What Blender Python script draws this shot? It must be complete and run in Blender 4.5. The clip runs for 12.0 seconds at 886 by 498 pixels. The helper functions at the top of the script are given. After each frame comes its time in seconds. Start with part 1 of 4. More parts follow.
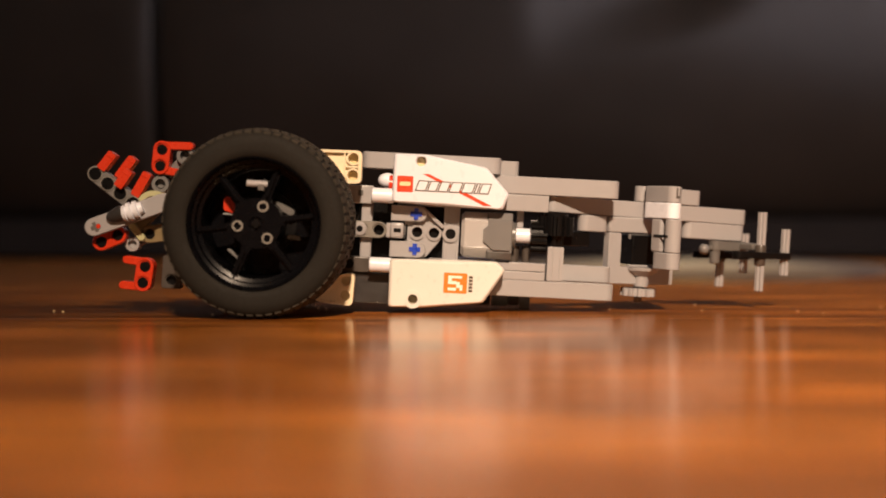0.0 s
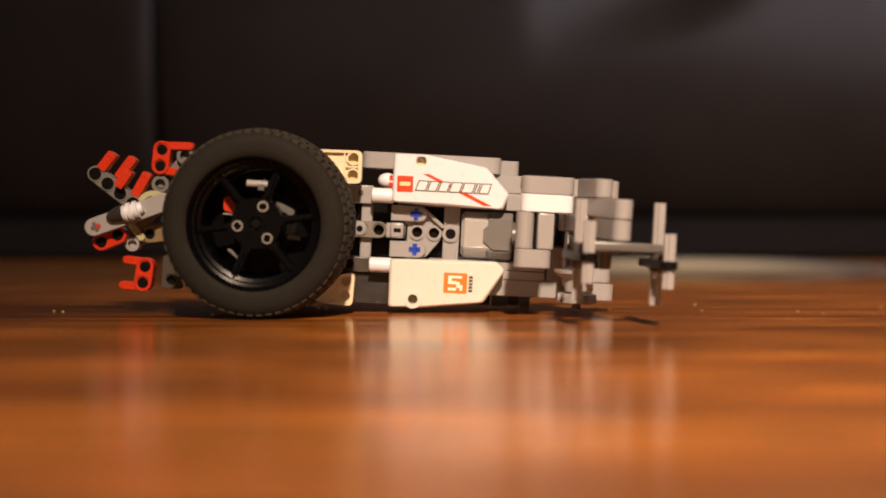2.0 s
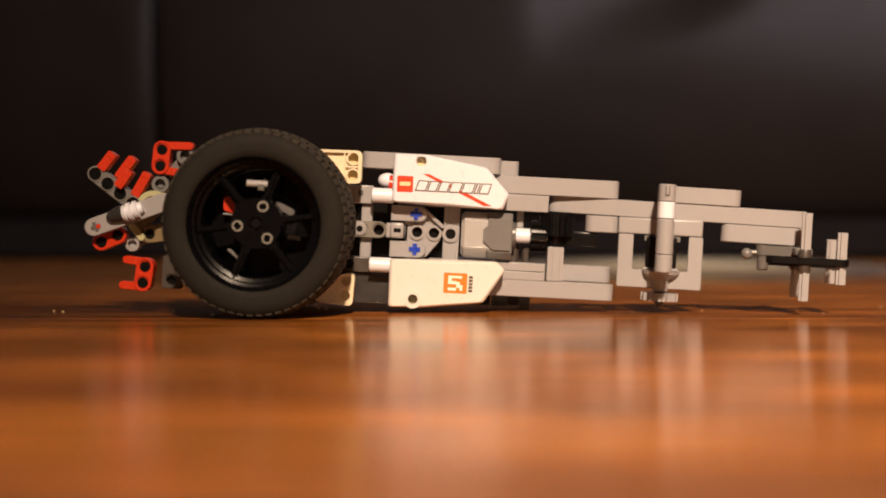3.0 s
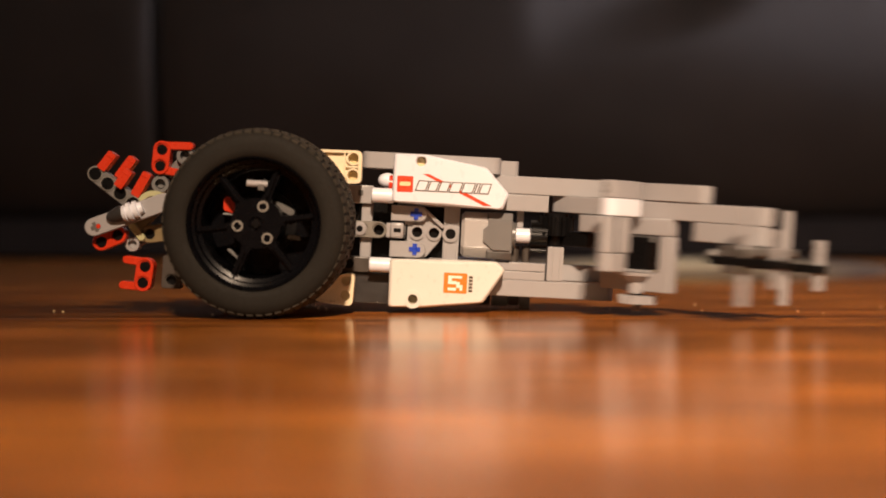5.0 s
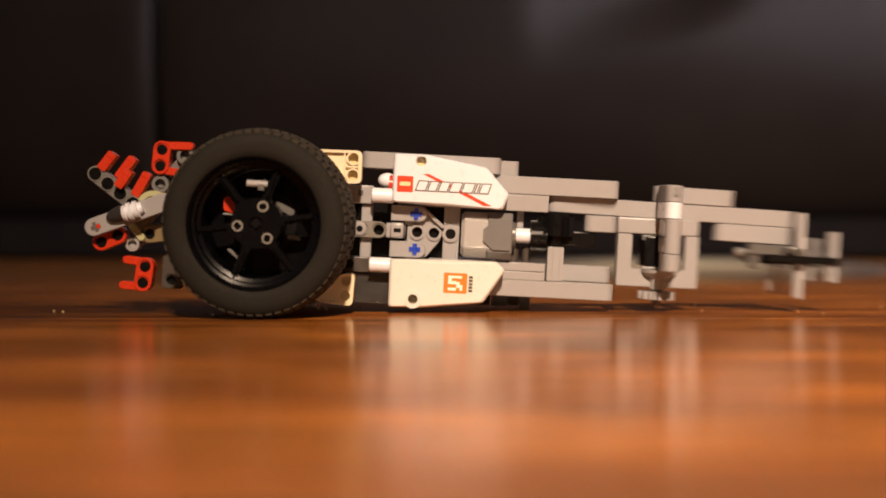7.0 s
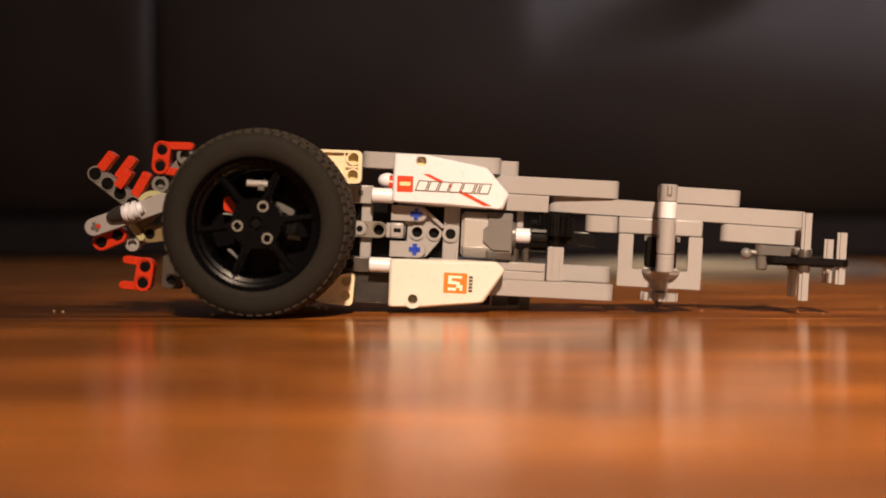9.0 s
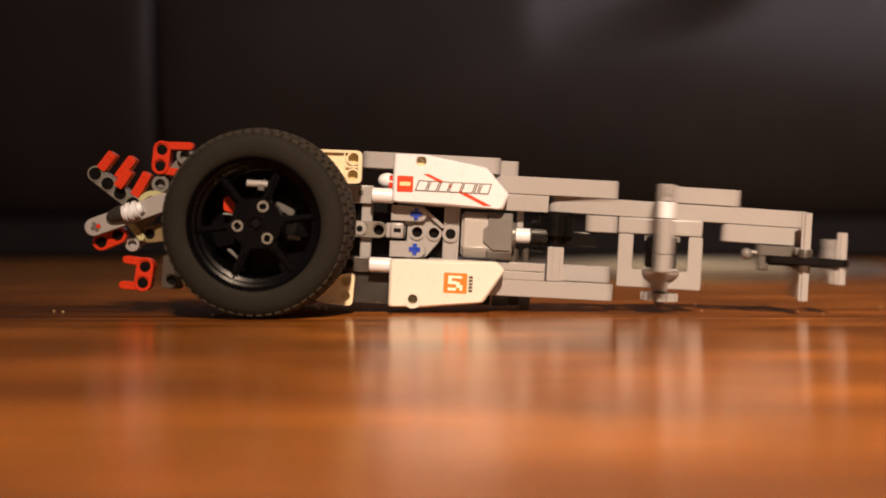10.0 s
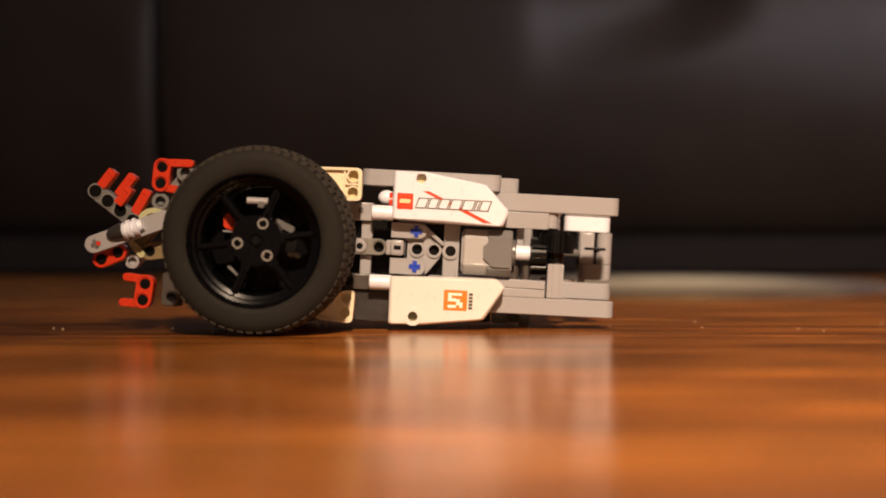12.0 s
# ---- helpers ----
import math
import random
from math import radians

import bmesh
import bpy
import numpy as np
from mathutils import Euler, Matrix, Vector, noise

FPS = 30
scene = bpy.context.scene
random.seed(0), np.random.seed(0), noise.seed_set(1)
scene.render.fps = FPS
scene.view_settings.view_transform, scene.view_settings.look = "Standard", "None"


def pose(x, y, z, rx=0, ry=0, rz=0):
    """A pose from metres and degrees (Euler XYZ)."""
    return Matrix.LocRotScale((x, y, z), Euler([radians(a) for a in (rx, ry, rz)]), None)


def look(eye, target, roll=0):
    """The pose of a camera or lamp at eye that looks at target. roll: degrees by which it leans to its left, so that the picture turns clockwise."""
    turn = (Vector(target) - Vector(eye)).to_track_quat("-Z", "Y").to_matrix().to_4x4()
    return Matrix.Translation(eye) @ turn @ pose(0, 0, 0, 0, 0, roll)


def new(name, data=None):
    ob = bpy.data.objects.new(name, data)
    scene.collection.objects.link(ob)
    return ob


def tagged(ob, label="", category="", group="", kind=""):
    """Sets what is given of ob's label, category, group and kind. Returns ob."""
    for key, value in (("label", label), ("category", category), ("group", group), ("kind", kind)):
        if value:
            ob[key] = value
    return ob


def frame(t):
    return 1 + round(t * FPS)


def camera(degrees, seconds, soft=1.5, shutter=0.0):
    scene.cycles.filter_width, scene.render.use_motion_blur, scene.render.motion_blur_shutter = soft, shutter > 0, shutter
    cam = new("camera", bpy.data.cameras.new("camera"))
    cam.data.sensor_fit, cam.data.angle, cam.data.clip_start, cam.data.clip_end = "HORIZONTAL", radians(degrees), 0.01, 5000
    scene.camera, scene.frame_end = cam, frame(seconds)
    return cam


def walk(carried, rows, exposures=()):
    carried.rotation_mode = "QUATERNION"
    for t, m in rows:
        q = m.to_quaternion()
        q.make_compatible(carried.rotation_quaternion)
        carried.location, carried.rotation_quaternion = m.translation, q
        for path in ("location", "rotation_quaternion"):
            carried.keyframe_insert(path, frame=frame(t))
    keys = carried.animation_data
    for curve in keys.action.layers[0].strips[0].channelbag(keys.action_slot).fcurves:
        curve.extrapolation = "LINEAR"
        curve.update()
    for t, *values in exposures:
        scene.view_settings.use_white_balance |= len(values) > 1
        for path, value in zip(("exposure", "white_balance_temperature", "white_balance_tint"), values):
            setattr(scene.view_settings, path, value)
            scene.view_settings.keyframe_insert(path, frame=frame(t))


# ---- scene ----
cam = camera(37.45, 12.0, soft=1.9, shutter=0.7)
cam.data.dof.use_dof, cam.data.dof.focus_distance, cam.data.dof.aperture_fstop = True, 0.612, 6.2
EYE = (0.0, -0.630, 0.0303)
walk(cam, [(0.0, pose(*EYE, rx=90)), (11.8, pose(*EYE, rx=90)), (11.9, pose(*EYE, rx=90.2)), (11.967, pose(*EYE, rx=90.755)), (12.0, pose(*EYE, rx=90.755))],
     exposures=[(0.0, 0.0), (12.0, 0.0)])

# ---- light ----
world = bpy.data.worlds.new("room_air")
scene.world = world
world.use_nodes = True
world.node_tree.nodes["Background"].inputs[0].default_value = (0.9, 0.75, 0.6, 1)
world.node_tree.nodes["Background"].inputs[1].default_value = 0.019

LAMP_AT = (0.15, -2.05, 1.24)
lamp_data = bpy.data.lights.new("lamp_light", "SPOT")
lamp_data.spot_size, lamp_data.spot_blend, lamp_data.shadow_soft_size = radians(46), 1.0, 0.05
lamp_data.energy, lamp_data.color = 448.0, (1.0, 0.726, 0.512)
lamp_light = new("lamp_light", lamp_data)
lamp_light.matrix_world = look((LAMP_AT[0], LAMP_AT[1] + 0.13, LAMP_AT[2]), (0.47, 0.0, -0.03))

# dim blue dusk through the window in the east wall
dusk_data = bpy.data.lights.new("window_light", "AREA")
dusk_data.shape, dusk_data.size, dusk_data.size_y = "RECTANGLE", 1.5, 1.1
dusk_data.spread = radians(100)
dusk_data.energy, dusk_data.color = 76.0, (0.82, 0.81, 1.0)
window_light = new("window_light", dusk_data)
window_light.matrix_world = look((2.58, 1.0, 1.5), (0.5, 2.6, 0.6))


# ---- materials ----
def material(name, colour, rough=0.4, metal=0.0, coat=0.0, spread=0.06, grain=60.0, bump=0.0, emit=0.0, rough_spread=0.08, ior=1.5):
    """A plain surface with variation at two scales, in metres."""
    m = bpy.data.materials.new(name)
    m.use_nodes = True
    nodes, links = m.node_tree.nodes, m.node_tree.links
    b = nodes["Principled BSDF"]
    where = nodes.new("ShaderNodeTexCoord")
    fine, broad = nodes.new("ShaderNodeTexNoise"), nodes.new("ShaderNodeTexNoise")
    fine.inputs["Scale"].default_value, broad.inputs["Scale"].default_value = grain * 9, grain
    fine.inputs["Detail"].default_value = broad.inputs["Detail"].default_value = 4
    mix = nodes.new("ShaderNodeMix")
    mix.data_type = "FLOAT"
    mix.inputs[0].default_value = 0.4
    links.new(where.outputs["Object"], fine.inputs["Vector"])
    links.new(where.outputs["Object"], broad.inputs["Vector"])
    links.new(broad.outputs["Fac"], mix.inputs[2])
    links.new(fine.outputs["Fac"], mix.inputs[3])
    ramp = nodes.new("ShaderNodeMapRange")
    ramp.inputs["From Min"].default_value, ramp.inputs["From Max"].default_value = 0.3, 0.7
    ramp.inputs["To Min"].default_value, ramp.inputs["To Max"].default_value = 1 - spread, 1 + spread
    links.new(mix.outputs[0], ramp.inputs["Value"])
    tint = nodes.new("ShaderNodeVectorMath")
    tint.operation = "SCALE"
    tint.inputs[0].default_value = colour
    links.new(ramp.outputs["Result"], tint.inputs["Scale"])
    links.new(tint.outputs[0], b.inputs["Base Color"])
    gloss = nodes.new("ShaderNodeMapRange")
    gloss.inputs["From Min"].default_value, gloss.inputs["From Max"].default_value = 0.3, 0.7
    gloss.inputs["To Min"].default_value, gloss.inputs["To Max"].default_value = max(0.02, rough - rough_spread), rough + rough_spread
    links.new(fine.outputs["Fac"], gloss.inputs["Value"])
    links.new(gloss.outputs["Result"], b.inputs["Roughness"])
    b.inputs["Metallic"].default_value, b.inputs["Coat Weight"].default_value, b.inputs["IOR"].default_value = metal, coat, ior
    if bump:
        relief = nodes.new("ShaderNodeBump")
        relief.inputs["Strength"].default_value, relief.inputs["Distance"].default_value = 0.4, bump
        links.new(fine.outputs["Fac"], relief.inputs["Height"])
        links.new(relief.outputs["Normal"], b.inputs["Normal"])
    if emit:
        b.inputs["Emission Color"].default_value, b.inputs["Emission Strength"].default_value = (*colour, 1), emit
    return m


GREY = material("light_grey_plastic", (0.315, 0.308, 0.316), 0.36, spread=0.025, grain=25, rough_spread=0.05)
WHITE = material("white_plastic", (0.74, 0.765, 0.84), 0.30, spread=0.02, grain=25, rough_spread=0.05)
IVORY = material("ivory_plastic", (0.70, 0.692, 0.64), 0.30, spread=0.03, grain=25, rough_spread=0.05)
CREAM = material("yellowed_white_plastic", (0.80, 0.69, 0.48), 0.32, spread=0.04)
DARK_GREY = material("dark_grey_plastic", (0.11, 0.105, 0.10), 0.35)
MID_GREY = material("motor_grey_plastic", (0.155, 0.152, 0.15), 0.34, spread=0.03, grain=25, rough_spread=0.04)
MOTOR = material("pale_motor_plastic", (0.40, 0.39, 0.385), 0.24, spread=0.025, grain=25, rough_spread=0.04)
TAIL_GREY = material("medium_grey_plastic", (0.20, 0.19, 0.17), 0.36, spread=0.05, grain=25)
UMBER = material("dark_umber_plastic", (0.055, 0.045, 0.038), 0.4, spread=0.06, grain=25)
LIME = material("pale_lime_plastic", (0.46, 0.45, 0.25), 0.34, spread=0.04, grain=25)
CHARCOAL = material("charcoal_plastic", (0.028, 0.026, 0.025), 0.36, spread=0.05, grain=25)
OLIVE = material("olive_tan_plastic", (0.20, 0.15, 0.075), 0.38, spread=0.05, grain=25)
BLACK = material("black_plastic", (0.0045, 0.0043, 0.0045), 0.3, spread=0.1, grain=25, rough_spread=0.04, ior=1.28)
RIM_BLACK = material("glossy_black_rim", (0.0028, 0.0028, 0.0036), 0.27, spread=0.1, grain=25, rough_spread=0.03, ior=1.22)
RED = material("red_plastic", (0.56, 0.036, 0.010), 0.28, spread=0.03, grain=25, rough_spread=0.04)
BLUE = material("blue_plastic", (0.015, 0.05, 0.42), 0.3)
TAN = material("tan_plastic", (0.62, 0.50, 0.27), 0.35)
RUBBER = material("tyre_rubber", (0.0100, 0.0084, 0.0060), 0.8, bump=0.00006, spread=0.18, grain=90, rough_spread=0.08, ior=1.35)
# paler than RUBBER: the glints of light on the tread are in its colour
TREAD = material("lit_tread_rubber", (0.036, 0.030, 0.022), 0.8, bump=0.00006, spread=0.25, grain=120, ior=1.3)
STICKER_RED = material("red_sticker", (0.72, 0.06, 0.02), 0.3)
STICKER_ORANGE = material("orange_sticker", (0.86, 0.20, 0.02), 0.3)
STICKER_DARK = material("dark_print", (0.075, 0.050, 0.028), 0.4)
STICKER_WHITE = material("white_print", (0.86, 0.83, 0.74), 0.35)
STICKER_PALE = material("pale_yellow_print", (0.80, 0.66, 0.38), 0.35)
LEATHER = material("black_leather", (0.0150, 0.0098, 0.0058), 0.55, grain=5, spread=0.2, rough_spread=0.05, ior=1.3)
LEATHER.node_tree.nodes["Principled BSDF"].inputs["Specular Tint"].default_value = (1.0, 0.89, 0.78, 1)
WALL_PAINT = material("beige_wall_paint", (0.55, 0.48, 0.38), 0.85, grain=3, spread=0.05)
CEILING_PAINT = material("white_ceiling_paint", (0.78, 0.76, 0.71), 0.9, grain=3, spread=0.03)
DARK_WOOD = material("dark_stained_wood", (0.025, 0.015, 0.010), 0.4, grain=20, spread=0.3)
SKIRT = material("dark_brown_cloth", (0.0135, 0.0092, 0.0060), 0.95, grain=12, spread=0.15, ior=1.2)
BRASS = material("brushed_brass", (0.60, 0.42, 0.18), 0.3, metal=1.0)
SHADE = material("lit_lamp_shade", (1.0, 0.66, 0.34), 0.8, emit=2.2, grain=40)
DUSK = material("dusk_through_glass", (0.30, 0.42, 0.75), 0.2, emit=0.45, grain=1.5, spread=0.2)


def lit_patch_material():
    """Brown wool; its pale middle paints the fall-off of a pool of light."""
    m = bpy.data.materials.new("lit_patch_wool")
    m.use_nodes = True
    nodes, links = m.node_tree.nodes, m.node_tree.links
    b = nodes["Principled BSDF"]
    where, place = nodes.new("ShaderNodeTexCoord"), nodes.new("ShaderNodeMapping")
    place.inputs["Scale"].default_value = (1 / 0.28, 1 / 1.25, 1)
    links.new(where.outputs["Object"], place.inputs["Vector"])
    pool, tuft, fade = nodes.new("ShaderNodeTexGradient"), nodes.new("ShaderNodeTexNoise"), nodes.new("ShaderNodeMath")
    pool.gradient_type = "SPHERICAL"
    links.new(place.outputs[0], pool.inputs["Vector"])
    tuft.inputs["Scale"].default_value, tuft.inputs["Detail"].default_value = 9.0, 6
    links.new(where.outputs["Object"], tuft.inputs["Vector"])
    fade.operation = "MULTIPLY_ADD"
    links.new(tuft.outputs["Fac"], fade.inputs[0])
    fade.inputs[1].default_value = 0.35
    links.new(pool.outputs["Fac"], fade.inputs[2])
    # brown edge to pale centre: the light patch is put into the colour
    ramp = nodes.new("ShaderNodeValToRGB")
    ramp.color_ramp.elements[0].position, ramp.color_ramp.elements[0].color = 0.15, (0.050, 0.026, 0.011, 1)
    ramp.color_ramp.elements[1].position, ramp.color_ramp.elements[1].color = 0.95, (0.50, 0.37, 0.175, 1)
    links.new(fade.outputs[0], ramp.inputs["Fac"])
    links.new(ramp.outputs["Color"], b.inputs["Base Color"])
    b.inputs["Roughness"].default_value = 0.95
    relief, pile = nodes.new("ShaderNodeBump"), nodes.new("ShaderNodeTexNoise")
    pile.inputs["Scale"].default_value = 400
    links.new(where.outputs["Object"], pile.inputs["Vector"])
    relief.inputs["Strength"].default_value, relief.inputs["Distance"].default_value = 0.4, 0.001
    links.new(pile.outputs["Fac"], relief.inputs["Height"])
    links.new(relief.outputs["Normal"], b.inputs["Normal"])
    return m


LIT_PATCH = lit_patch_material()
FIGURE_SHIFT = (4.3, 3.9, 1.6)


def floor_material(name, tone):
    """Dark cherry boards: long grain along x, darker streaks, a satin lacquer."""
    m = bpy.data.materials.new(name)
    m.use_nodes = True
    nodes, links = m.node_tree.nodes, m.node_tree.links
    b = nodes["Principled BSDF"]
    where, own, stretch = nodes.new("ShaderNodeNewGeometry"), nodes.new("ShaderNodeObjectInfo"), nodes.new("ShaderNodeVectorMath")
    stretch.operation = "MULTIPLY"
    stretch.inputs[1].default_value = (3.0, 60.0, 1.0)
    links.new(where.outputs["Position"], stretch.inputs[0])
    shift = nodes.new("ShaderNodeVectorMath")
    shift.operation = "ADD"
    links.new(stretch.outputs[0], shift.inputs[0])
    big = nodes.new("ShaderNodeVectorMath")
    big.operation = "SCALE"
    big.inputs[0].default_value = (31.0, 17.0, 5.0)
    links.new(own.outputs["Random"], big.inputs["Scale"])
    links.new(big.outputs[0], shift.inputs[1])
    grain, streak, pores = (nodes.new("ShaderNodeTexNoise") for _ in range(3))
    for n, scale, detail in ((grain, 1.0, 6), (streak, 0.22, 3), (pores, 6.0, 5)):
        n.inputs["Scale"].default_value, n.inputs["Detail"].default_value = scale, detail
        links.new(shift.outputs[0], n.inputs["Vector"])
    ramp = nodes.new("ShaderNodeValToRGB")
    ramp.color_ramp.elements[0].position, ramp.color_ramp.elements[0].color = 0.34, (0.198, 0.054, 0.0092, 1)
    ramp.color_ramp.elements[1].position, ramp.color_ramp.elements[1].color = 0.62, (0.575, 0.199, 0.0315, 1)
    links.new(grain.outputs["Fac"], ramp.inputs["Fac"])
    dark = nodes.new("ShaderNodeMapRange")
    dark.inputs["From Min"].default_value, dark.inputs["From Max"].default_value = 0.35, 0.65
    dark.inputs["To Min"].default_value, dark.inputs["To Max"].default_value = 0.80, 1.06
    links.new(streak.outputs["Fac"], dark.inputs["Value"])
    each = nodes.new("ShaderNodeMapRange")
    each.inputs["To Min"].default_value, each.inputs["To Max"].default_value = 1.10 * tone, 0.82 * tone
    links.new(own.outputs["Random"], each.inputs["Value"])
    both = nodes.new("ShaderNodeMath")
    both.operation = "MULTIPLY"
    links.new(dark.outputs["Result"], both.inputs[0])
    links.new(each.outputs["Result"], both.inputs[1])
    lines = nodes.new("ShaderNodeMapRange")
    lines.inputs["From Min"].default_value, lines.inputs["From Max"].default_value = 0.36, 0.60
    lines.inputs["To Min"].default_value, lines.inputs["To Max"].default_value = 0.48, 1.16
    links.new(pores.outputs["Fac"], lines.inputs["Value"])
    # mottled figure of the veneer, a few centimetres across
    wide, figure, flame = nodes.new("ShaderNodeVectorMath"), nodes.new("ShaderNodeTexNoise"), nodes.new("ShaderNodeMapRange")
    wide.operation = "MULTIPLY_ADD"
    wide.inputs[1].default_value, wide.inputs[2].default_value = (16.0, 30.0, 1.0), FIGURE_SHIFT
    links.new(where.outputs["Position"], wide.inputs[0])
    links.new(wide.outputs[0], figure.inputs["Vector"])
    figure.inputs["Scale"].default_value, figure.inputs["Detail"].default_value = 1.0, 3
    flame.inputs["From Min"].default_value, flame.inputs["From Max"].default_value = 0.32, 0.66
    flame.inputs["To Min"].default_value, flame.inputs["To Max"].default_value = 0.66, 1.25
    links.new(figure.outputs["Fac"], flame.inputs["Value"])
    mottled = nodes.new("ShaderNodeMath")
    mottled.operation = "MULTIPLY"
    links.new(both.outputs[0], mottled.inputs[0])
    links.new(flame.outputs["Result"], mottled.inputs[1])
    all_three = nodes.new("ShaderNodeMath")
    all_three.operation = "MULTIPLY"
    links.new(mottled.outputs[0], all_three.inputs[0])
    links.new(lines.outputs["Result"], all_three.inputs[1])
    tint = nodes.new("ShaderNodeVectorMath")
    tint.operation = "SCALE"
    links.new(ramp.outputs["Color"], tint.inputs[0])
    links.new(all_three.outputs[0], tint.inputs["Scale"])
    links.new(tint.outputs[0], b.inputs["Base Color"])
    rough = nodes.new("ShaderNodeMapRange")
    rough.inputs["To Min"].default_value, rough.inputs["To Max"].default_value = 0.16, 0.20
    links.new(streak.outputs["Fac"], rough.inputs["Value"])
    links.new(rough.outputs["Result"], b.inputs["Roughness"])
    relief = nodes.new("ShaderNodeBump")
    relief.inputs["Strength"].default_value, relief.inputs["Distance"].default_value = 0.05, 0.0001
    links.new(pores.outputs["Fac"], relief.inputs["Height"])
    links.new(relief.outputs["Normal"], b.inputs["Normal"])
    b.inputs["IOR"].default_value = 1.51
    b.inputs["Specular Tint"].default_value = (1.0, 0.89, 0.47, 1)
    return m


FLOOR = floor_material("cherry_floor_board", 1.0)
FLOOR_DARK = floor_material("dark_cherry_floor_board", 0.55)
FLOOR_PALE = floor_material("pale_cherry_floor_board", 1.4)


# ---- mesh helpers: everything below is drawn in millimetres ----
MM = 0.001


def part(name, bm, mat, parent=None, label="", smooth=20):
    """Links a bmesh drawn in millimetres as one mesh object."""
    bmesh.ops.recalc_face_normals(bm, faces=bm.faces)
    bm.transform(Matrix.Scale(MM, 4))
    me = bpy.data.meshes.new(name)
    bm.to_mesh(me)
    bm.free()
    me.materials.append(mat)
    me.shade_smooth()
    me.set_sharp_from_angle(angle=radians(smooth))
    ob = new(name, me)
    ob.parent = parent
    if label:
        tagged(ob, label)
    return ob


def circle(x, y, r, n=20):
    return [(x + r * math.cos(2 * math.pi * i / n), y + r * math.sin(2 * math.pi * i / n)) for i in range(n)]


def stadium(ax, ay, bx, by, r, n=12):
    """The outline of a bar with round ends from a to b."""
    turn = math.atan2(by - ay, bx - ax)
    pts = [(bx + r * math.cos(turn + a), by + r * math.sin(turn + a)) for a in (math.pi * (i / n - 0.5) for i in range(n + 1))]
    return pts + [(ax + r * math.cos(turn + a), ay + r * math.sin(turn + a)) for a in (math.pi * (i / n + 0.5) for i in range(n + 1))]


def rounded(points, r, n=5):
    """A polygon with its corners rounded by r."""
    out = []
    for i, p in enumerate(points):
        p, a, b = Vector(p), Vector(points[i - 1]), Vector(points[(i + 1) % len(points)])
        k = min(r, (a - p).length * 0.45, (b - p).length * 0.45)
        s, e = p + (a - p).normalized() * k, p + (b - p).normalized() * k
        out += [tuple(s.lerp(p, t).lerp(p.lerp(e, t), t)) for t in (j / n for j in range(n + 1))]
    return out


def box_outline(x0, z0, x1, z1, r=0.6):
    return rounded([(x0, z0), (x1, z0), (x1, z1), (x0, z1)], r, 3)


AXES = {"x": lambda a, b, d: (d, a, b), "y": lambda a, b, d: (a, d, b), "z": lambda a, b, d: (a, b, d)}


def slab(bm, outline, lo, hi, axis="y", holes=()):
    """A flat solid with through holes: outline in the plane across axis, from lo to hi along it."""
    at = AXES[axis]
    rings = [outline, *holes]
    made = []
    for d in (lo, hi):
        loops, edges = [], []
        for ring in rings:
            vs = [bm.verts.new(at(a, b, d)) for a, b in ring]
            loops.append(vs)
            edges += [bm.edges.new((vs[i - 1], vs[i])) for i in range(len(vs))]
        bmesh.ops.triangle_fill(bm, use_beauty=True, use_dissolve=False, edges=edges)
        made.append(loops)
    for low, high in zip(*made):
        for i in range(len(low)):
            bm.faces.new((low[i - 1], low[i], high[i], high[i - 1]))
    return bm


def chamfered(bm, outline_of, lo, hi, axis="y", holes=(), c=0.35):
    """A slab whose outer edges are chamfered and whose holes have a shallow counterbore; outline_of(inset), holes as (x, y, radius)."""
    at = AXES[axis]
    rows = [[bm.verts.new(at(a, b, d)) for a, b in outline_of(k)] for d, k in ((lo, c), (lo + c, 0), (hi - c, 0), (hi, c))]
    for lower, upper in zip(rows, rows[1:]):
        for i in range(len(lower)):
            bm.faces.new((lower[i - 1], lower[i], upper[i], upper[i - 1]))
    caps = [[], []]
    for k, row in enumerate((rows[0], rows[-1])):
        caps[k] = [bm.edges.get((row[i - 1], row[i])) for i in range(len(row))]
    for x, y, r in holes:
        levels = [(lo, r + 0.7), (lo + 0.8, r + 0.7), (lo + 0.8, r), (hi - 0.8, r), (hi - 0.8, r + 0.7), (hi, r + 0.7)]
        rings = [[bm.verts.new(at(a, b, d)) for a, b in circle(x, y, rad, 16)] for d, rad in levels]
        for lower, upper in zip(rings, rings[1:]):
            for i in range(len(lower)):
                bm.faces.new((lower[i - 1], lower[i], upper[i], upper[i - 1]))
        for k, ring in enumerate((rings[0], rings[-1])):
            caps[k] += [bm.edges.get((ring[i - 1], ring[i])) for i in range(len(ring))]
    for edges in caps:
        bmesh.ops.triangle_fill(bm, use_beauty=True, use_dissolve=False, edges=edges)
    return bm


def beam(a, b, lo, hi, axis="z", r=3.85, holes=True, bm=None):
    """A studless beam with round ends: a and b are the centres of its end holes in the plane across axis."""
    bm = bm or bmesh.new()
    n = round(math.hypot(b[0] - a[0], b[1] - a[1]) / 8)
    at = [(a[0] + (b[0] - a[0]) * i / max(n, 1), a[1] + (b[1] - a[1]) * i / max(n, 1), 2.6) for i in range(n + 1)] if holes else []
    return chamfered(bm, lambda k: stadium(*a, *b, r - k), lo, hi, axis, at)


